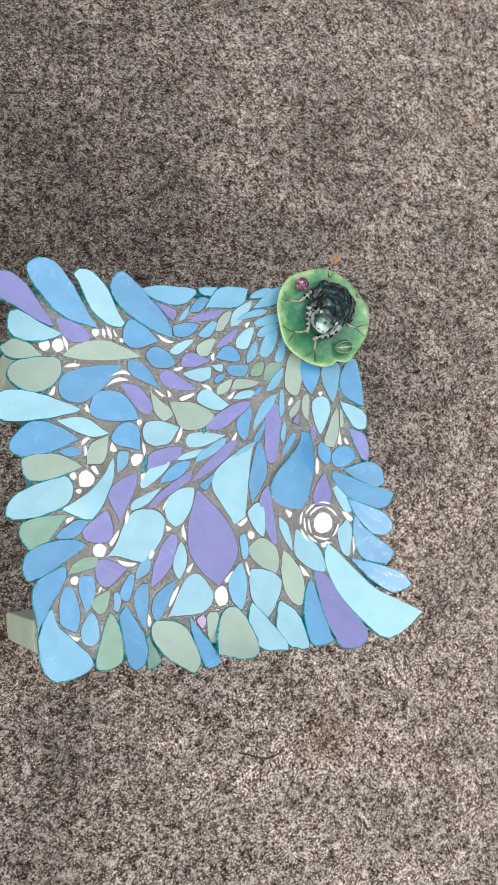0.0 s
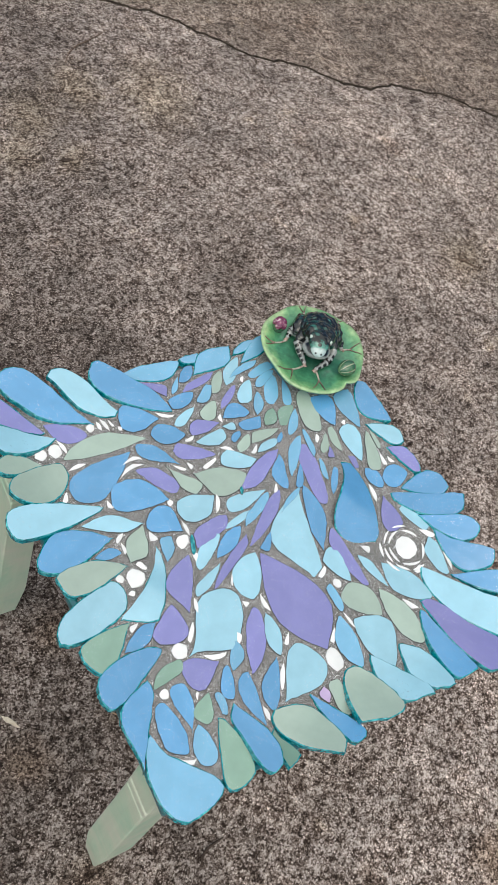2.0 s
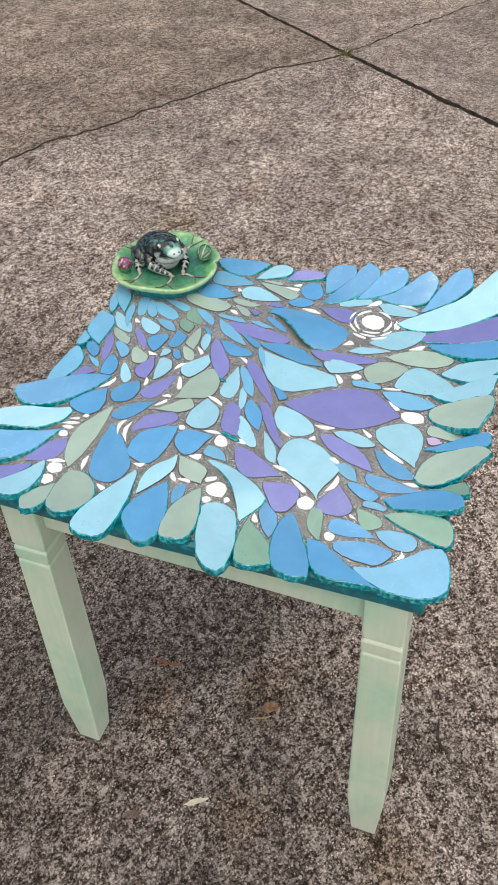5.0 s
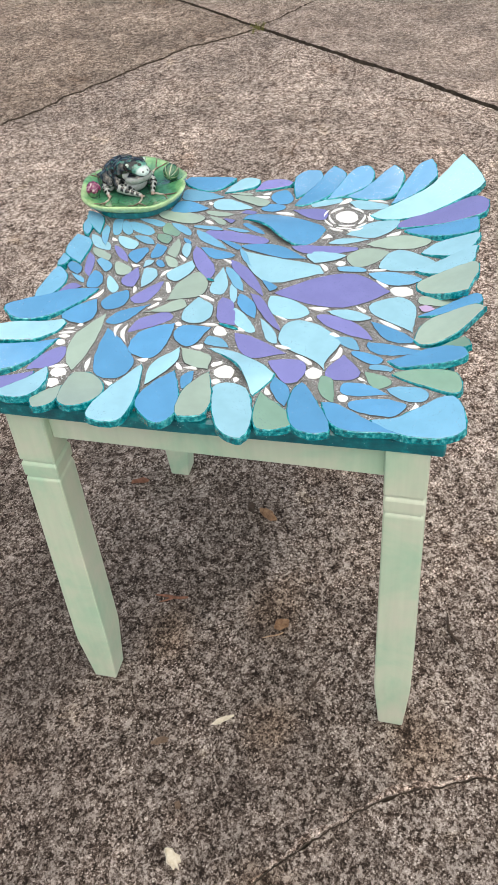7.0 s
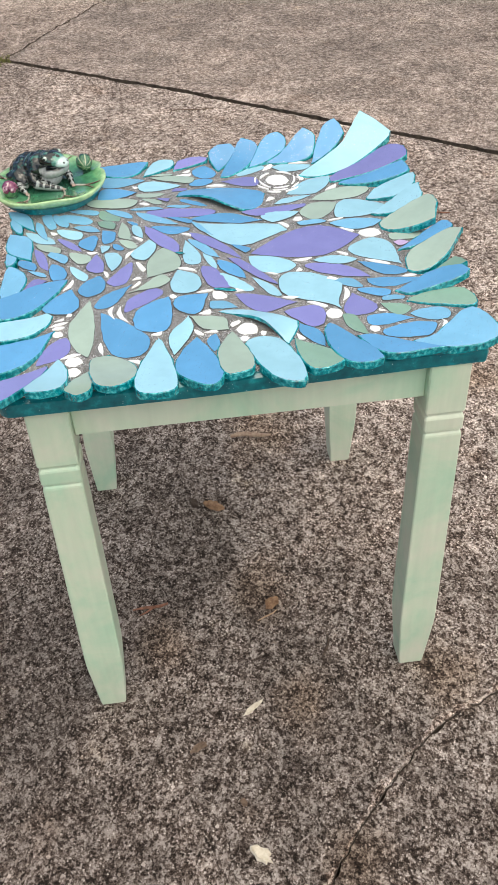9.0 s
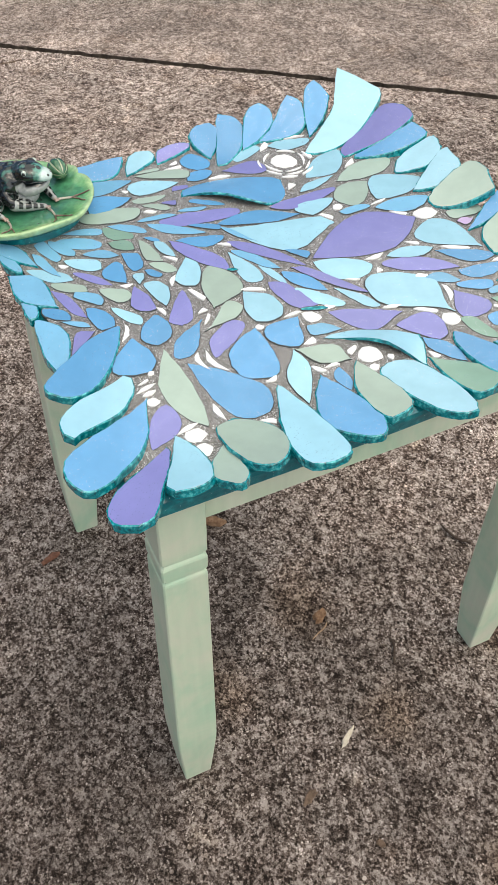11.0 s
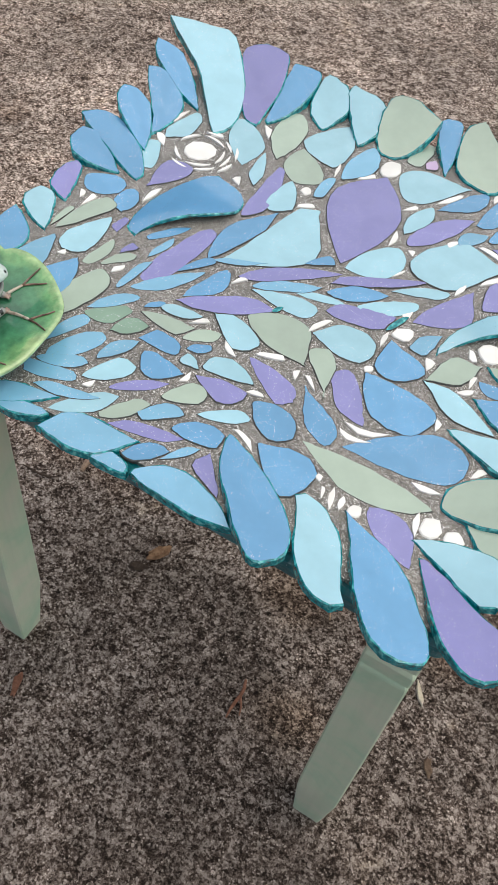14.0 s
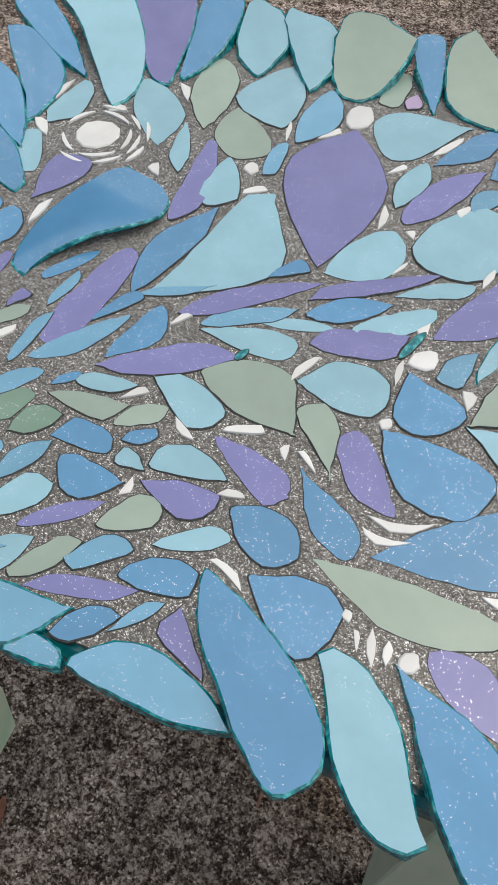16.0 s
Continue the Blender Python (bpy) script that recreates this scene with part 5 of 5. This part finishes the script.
rim_tile(FERN, -0.1315, -0.2064, 0.0630, 256, 0.0225, 0.73, 0.0057, 0.88, 0.72, 0.56, rise=0.002)
rim_tile(BLUE, -0.1033, -0.2040, 0.0700, 92, 0.0084, 0.83, 0.0169, 0.34, 0.30, 1.16, rise=0.014)
tile(BLUE, -0.0568, -0.1676, 0.0517, 59, 0.0135, 0.41, 0.0039, 0.37, 0.57, 1.08)
tile(WHITE, -0.0790, -0.1885, 0.0152, 270, 0.0028, 0.61, 0.0018, 0.61, 1.08, 1.14)
tile(WHITE, -0.0469, -0.1643, 0.0267, 59, 0.0027, 0.65, 0.0021, 0.57, 0.42, 1.05)
tile(AQUA, -0.0291, -0.1730, 0.0618, 27, 0.0253, 0.82, 0.0183, 0.69, 1.30, 0.30)
rim_tile(FERN, -0.0832, -0.2235, 0.0380, 258, 0.0137, 0.73, 0.0031, 0.12, 2.20, 1.27, rise=0.014)
rim_tile(SAGE, -0.0529, -0.2206, 0.0695, 118, 0.0162, 0.67, 0.0230, 0.61, 1.08, 0.30, 0.30, 0.91, rise=0.022)
tile(WHITE, -0.0243, -0.1326, 0.0143, 231, 0.0019, 0.88, 0.0021, 0.88, 1.11, 0.30)
tile(PURPLE, 0.0008, -0.0990, 0.1175, 98, 0.0261, 0.44, 0.0342, 0.36, 0.95, 1.03)
tile(AQUA, 0.0082, 0.0198, 0.0517, 10, 0.0109, 0.18, 0.0068, 0.35, 0.43, 0.99)
tile(SKY, 0.0132, 0.0062, 0.0516, 34, 0.0054, 0.27, 0.0056, 0.61, 1.04, 0.50)
tile(WHITE, 0.0450, 0.0230, 0.0131, 231, 0.0036, 0.77, 0.0003, 0.35, 1.21, 0.88)
tile(BLUE, 0.0650, 0.0385, 0.0441, 255, 0.0029, 0.28, 0.0143, 0.55, 1.32, 0.54)
tile(BLUE, 0.0798, 0.0274, 0.0312, 238, 0.0046, 0.65, 0.0026, 0.88, 0.79, 0.30)
tile(PURPLE, 0.0172, -0.0057, 0.0787, 38, 0.0050, 0.69, 0.0083, 0.56, 0.87, 0.61)
tile(BLUE, 0.0045, -0.0295, 0.0232, 214, 0.0085, 0.88, 0.0004, 0.49, 0.74, 0.47)
tile(SKY, 0.0556, 0.0042, 0.0420, 31, 0.0035, 0.39, 0.0024, 0.68, 2.15, 0.73)
tile(AQUA, 0.0527, -0.0356, 0.1046, 250, 0.0106, 0.88, 0.0405, 0.58, 2.20, 1.10, 1.14, 1.38)
tile(BLUE, 0.0690, -0.0232, 0.0809, 258, 0.0151, 0.49, 0.0067, 0.66, 0.85, 1.43)
tile(PURPLE, 0.0862, -0.0784, 0.0721, 94, 0.0132, 0.72, 0.0024, 0.53, 0.44, 0.67)
tile(BLUE, 0.1309, -0.0234, 0.0987, 83, 0.0390, 0.25, 0.0173, 0.58, 0.30, 2.04, 0.62, 0.30, rim=True, thick=0.0024, arch=0.0085, dome=0.0020, flare=0.0012)
tile(BLUE, 0.1174, 0.0091, 0.0364, 55, 0.0036, 0.43, 0.0040, 0.44, 0.97, 0.31)
tile(PURPLE, 0.1526, 0.0232, 0.0192, 106, 0.0036, 0.12, 0.0060, 0.69, 0.99, 1.15)
tile(BLUE, 0.1657, -0.0033, 0.0300, 106, 0.0083, 0.48, 0.0098, 0.67, 0.54, 0.79)
tile(WHITE, 0.1535, -0.0198, 0.0225, 82, 0.0015, 0.55, 0.0036, 0.38, 1.01, 1.20)
tile(PURPLE, 0.1555, -0.0478, 0.0449, 248, 0.0181, 0.70, 0.0067, 0.68, 1.27, 0.45)
tile(WHITE, 0.1914, 0.0155, 0.0179, 93, 0.0044, 0.12, 0.0004, 0.50, 0.79, 1.32)
tile(WHITE, 0.2005, 0.0116, 0.0106, 119, 0.0040, 0.44, 0.0003, 0.42, 1.01, 1.23)
rim_tile(PURPLE, 0.2140, 0.0055, 0.0457, 116, 0.0040, 0.12, 0.0143, 0.63, 0.54, 0.95, rise=0.003)
tile(BLUE, 0.1935, -0.0113, 0.0344, 4, 0.0162, 0.62, 0.0109, 0.29, 0.38, 0.56)
rim_tile(BLUE, 0.2165, -0.0363, 0.0541, 158, 0.0096, 0.31, 0.0203, 0.37, 0.52, 1.11, rise=0.011)
rim_tile(BLUE, 0.2143, -0.0449, 0.0853, 336, 0.0014, 0.88, 0.0255, 0.70, 0.50, 0.30, rise=0.011)
tile(AQUA, 0.1851, -0.0642, 0.0397, 124, 0.0068, 0.19, 0.0083, 0.88, 0.30, 0.62)
rim_tile(BLUE, 0.2152, -0.0867, 0.0646, 135, 0.0131, 0.29, 0.0128, 0.29, 0.35, 1.11, rise=0.02)
rim_tile(BLUE, 0.2147, -0.1170, 0.0691, 114, 0.0193, 0.34, 0.0124, 0.12, 0.85, 0.87, 0.61, 2.60, rise=0.024)
tile(WHITE, 0.1553, -0.0923, 0.0282, 43, 0.0136, 0.52, 0.0128, 0.52, 0.50, 0.47)
tile(WHITE, 0.1065, -0.0774, 0.0122, 114, 0.0004, 0.57, 0.0065, 0.26, 0.79, 1.20)
tile(WHITE, 0.1903, -0.0848, 0.0196, 141, 0.0054, 0.26, 0.0023, 0.50, 0.93, 1.22)
tile(WHITE, 0.1940, -0.1232, 0.0226, 265, 0.0037, 0.48, 0.0003, 0.35, 1.03, 1.18)
tile(WHITE, 0.1540, -0.1175, 0.0116, 27, 0.0004, 0.50, 0.0054, 0.21, 0.96, 1.23)
tile(AQUA, 0.0702, -0.0820, 0.0421, 94, 0.0152, 0.69, 0.0067, 0.74, 0.73, 0.60)
tile(WHITE, 0.0464, -0.0822, 0.0153, 212, 0.0046, 0.81, 0.0004, 0.65, 0.35, 0.45)
tile(WHITE, 0.0561, -0.1002, 0.0109, 103, 0.0045, 0.63, 0.0045, 0.68, 0.50, 1.09)
tile(SKY, 0.0464, -0.1134, 0.0313, 85, 0.0058, 0.84, 0.0046, 0.37, 0.47, 0.76)
tile(SAGE, 0.0722, -0.1284, 0.0480, 124, 0.0137, 0.75, 0.0188, 0.53, 0.76, 0.40)
tile(AQUA, 0.1020, -0.1020, 0.0462, 288, 0.0065, 0.34, 0.0043, 0.40, 1.04, 0.93)
tile(AQUA, 0.1342, -0.1247, 0.0643, 122, 0.0200, 0.57, 0.0098, 0.47, 0.61, 0.95)
tile(SAGE, 0.1054, -0.1568, 0.0699, 283, 0.0138, 0.52, 0.0139, 0.61, 0.82, 0.51)
tile(AQUA, 0.1872, -0.1131, 0.0471, 86, 0.0140, 0.60, 0.0059, 0.74, 0.53, 1.07)
tile(WHITE, 0.1230, -0.1494, 0.0196, 129, 0.0047, 0.32, 0.0010, 0.51, 1.13, 1.19)
rim_tile(AQUA, 0.2134, -0.1666, 0.1433, 319, -0.0092, 0.56, 0.0537, 0.83, 2.20, 1.88, 0.47, 0.46, rise=0.026)
rim_tile(BLUE, 0.2229, -0.1592, 0.0800, 150, 0.0167, 0.23, 0.0088, 0.24, 0.81, 1.00, rise=0.024)
tile(WHITE, 0.0242, -0.1480, 0.0170, 235, 0.0009, 0.53, 0.0037, 0.88, 0.88, 0.30)
tile(SKY, 0.0376, -0.1601, 0.0550, 86, 0.0163, 0.51, 0.0077, 0.55, 0.66, 0.86)
tile(WHITE, 0.0480, -0.1404, 0.0195, 102, 0.0016, 0.31, 0.0012, 0.57, 0.98, 1.08)
tile(WHITE, 0.0113, -0.1694, 0.0241, 255, 0.0096, 0.80, 0.0084, 0.43, 0.55, 0.68)
tile(AQUA, 0.0595, -0.1732, 0.0655, 282, 0.0326, 0.39, 0.0095, 0.47, 0.71, 1.11)
tile(SAGE, -0.0008, -0.2051, 0.0360, 77, 0.0095, 0.88, 0.0061, 0.12, 0.46, 0.30)
tile(LILAC, -0.0142, -0.1968, 0.0160, 81, 0.0072, 0.62, 0.0039, 0.54, 0.71, 1.03)
rim_tile(SAGE, 0.0238, -0.2139, 0.0585, 264, 0.0248, 0.83, 0.0240, 0.88, 0.64, 0.42, 0.30, 2.60, rise=0.022)
rim_tile(AQUA, 0.0674, -0.2106, 0.0687, 301, 0.0045, 0.88, 0.0262, 0.61, 0.73, 1.06, rise=0.014)
rim_tile(AQUA, 0.0994, -0.2124, 0.0642, 114, 0.0224, 0.45, 0.0116, 0.59, 0.69, 0.93, rise=0.014)
rim_tile(BLUE, 0.1374, -0.1993, 0.0778, 282, 0.0019, 0.12, 0.0265, 0.88, 0.30, 0.30, 0.74, 0.30, rise=0.014)
rim_tile(PURPLE, 0.1589, -0.2005, 0.1049, 296, 0.0202, 0.88, 0.0215, 0.85, 0.34, 0.30, 0.94, 0.87, rise=0.014)
rim_tile(BLUE, -0.0173, -0.2188, 0.0611, 294, 0.0063, 0.88, 0.0124, 0.88, 0.94, 0.30, rise=0.014)

# teal glitter filling two gaps
tile(EDGE, -0.0716, -0.0080, 0.0225, 250, 0.0019, 0.6, 0.0015, 0.4, 0.5, 0.5, lift=0.0004)
tile(EDGE, 0.0070, 0.0315, 0.0090, 246, 0.0012, 0.5, 0.0014, 0.4, 0.5, 0.6, lift=0.0004)

# broken white rings round the largest white piece
for r, a0, a1 in ((0.0205, 20, 75), (0.0205, 85, 150), (0.0205, 160, 215), (0.0205, 225, 290), (0.0205, 300, 355),
                  (0.0262, 110, 150), (0.0262, 160, 200), (0.0262, 210, 245), (0.0262, 255, 290), (0.0262, 60, 98), (0.0318, 150, 180), (0.0318, 190, 222)):
    mid, span = radians((a0 + a1) / 2), radians(a1 - a0)
    length = 2 * r * math.sin(span / 2)
    sag = r * (1 - math.cos(span / 2))
    tile(WHITE, 0.1553 + r * math.cos(span / 2) * math.cos(mid), -0.0923 + r * math.cos(span / 2) * math.sin(mid), length, math.degrees(mid) - 90, sag + 0.0010, 0.5, 0.0011 - sag * 0.8, 0.5, 0.6, 0.6)
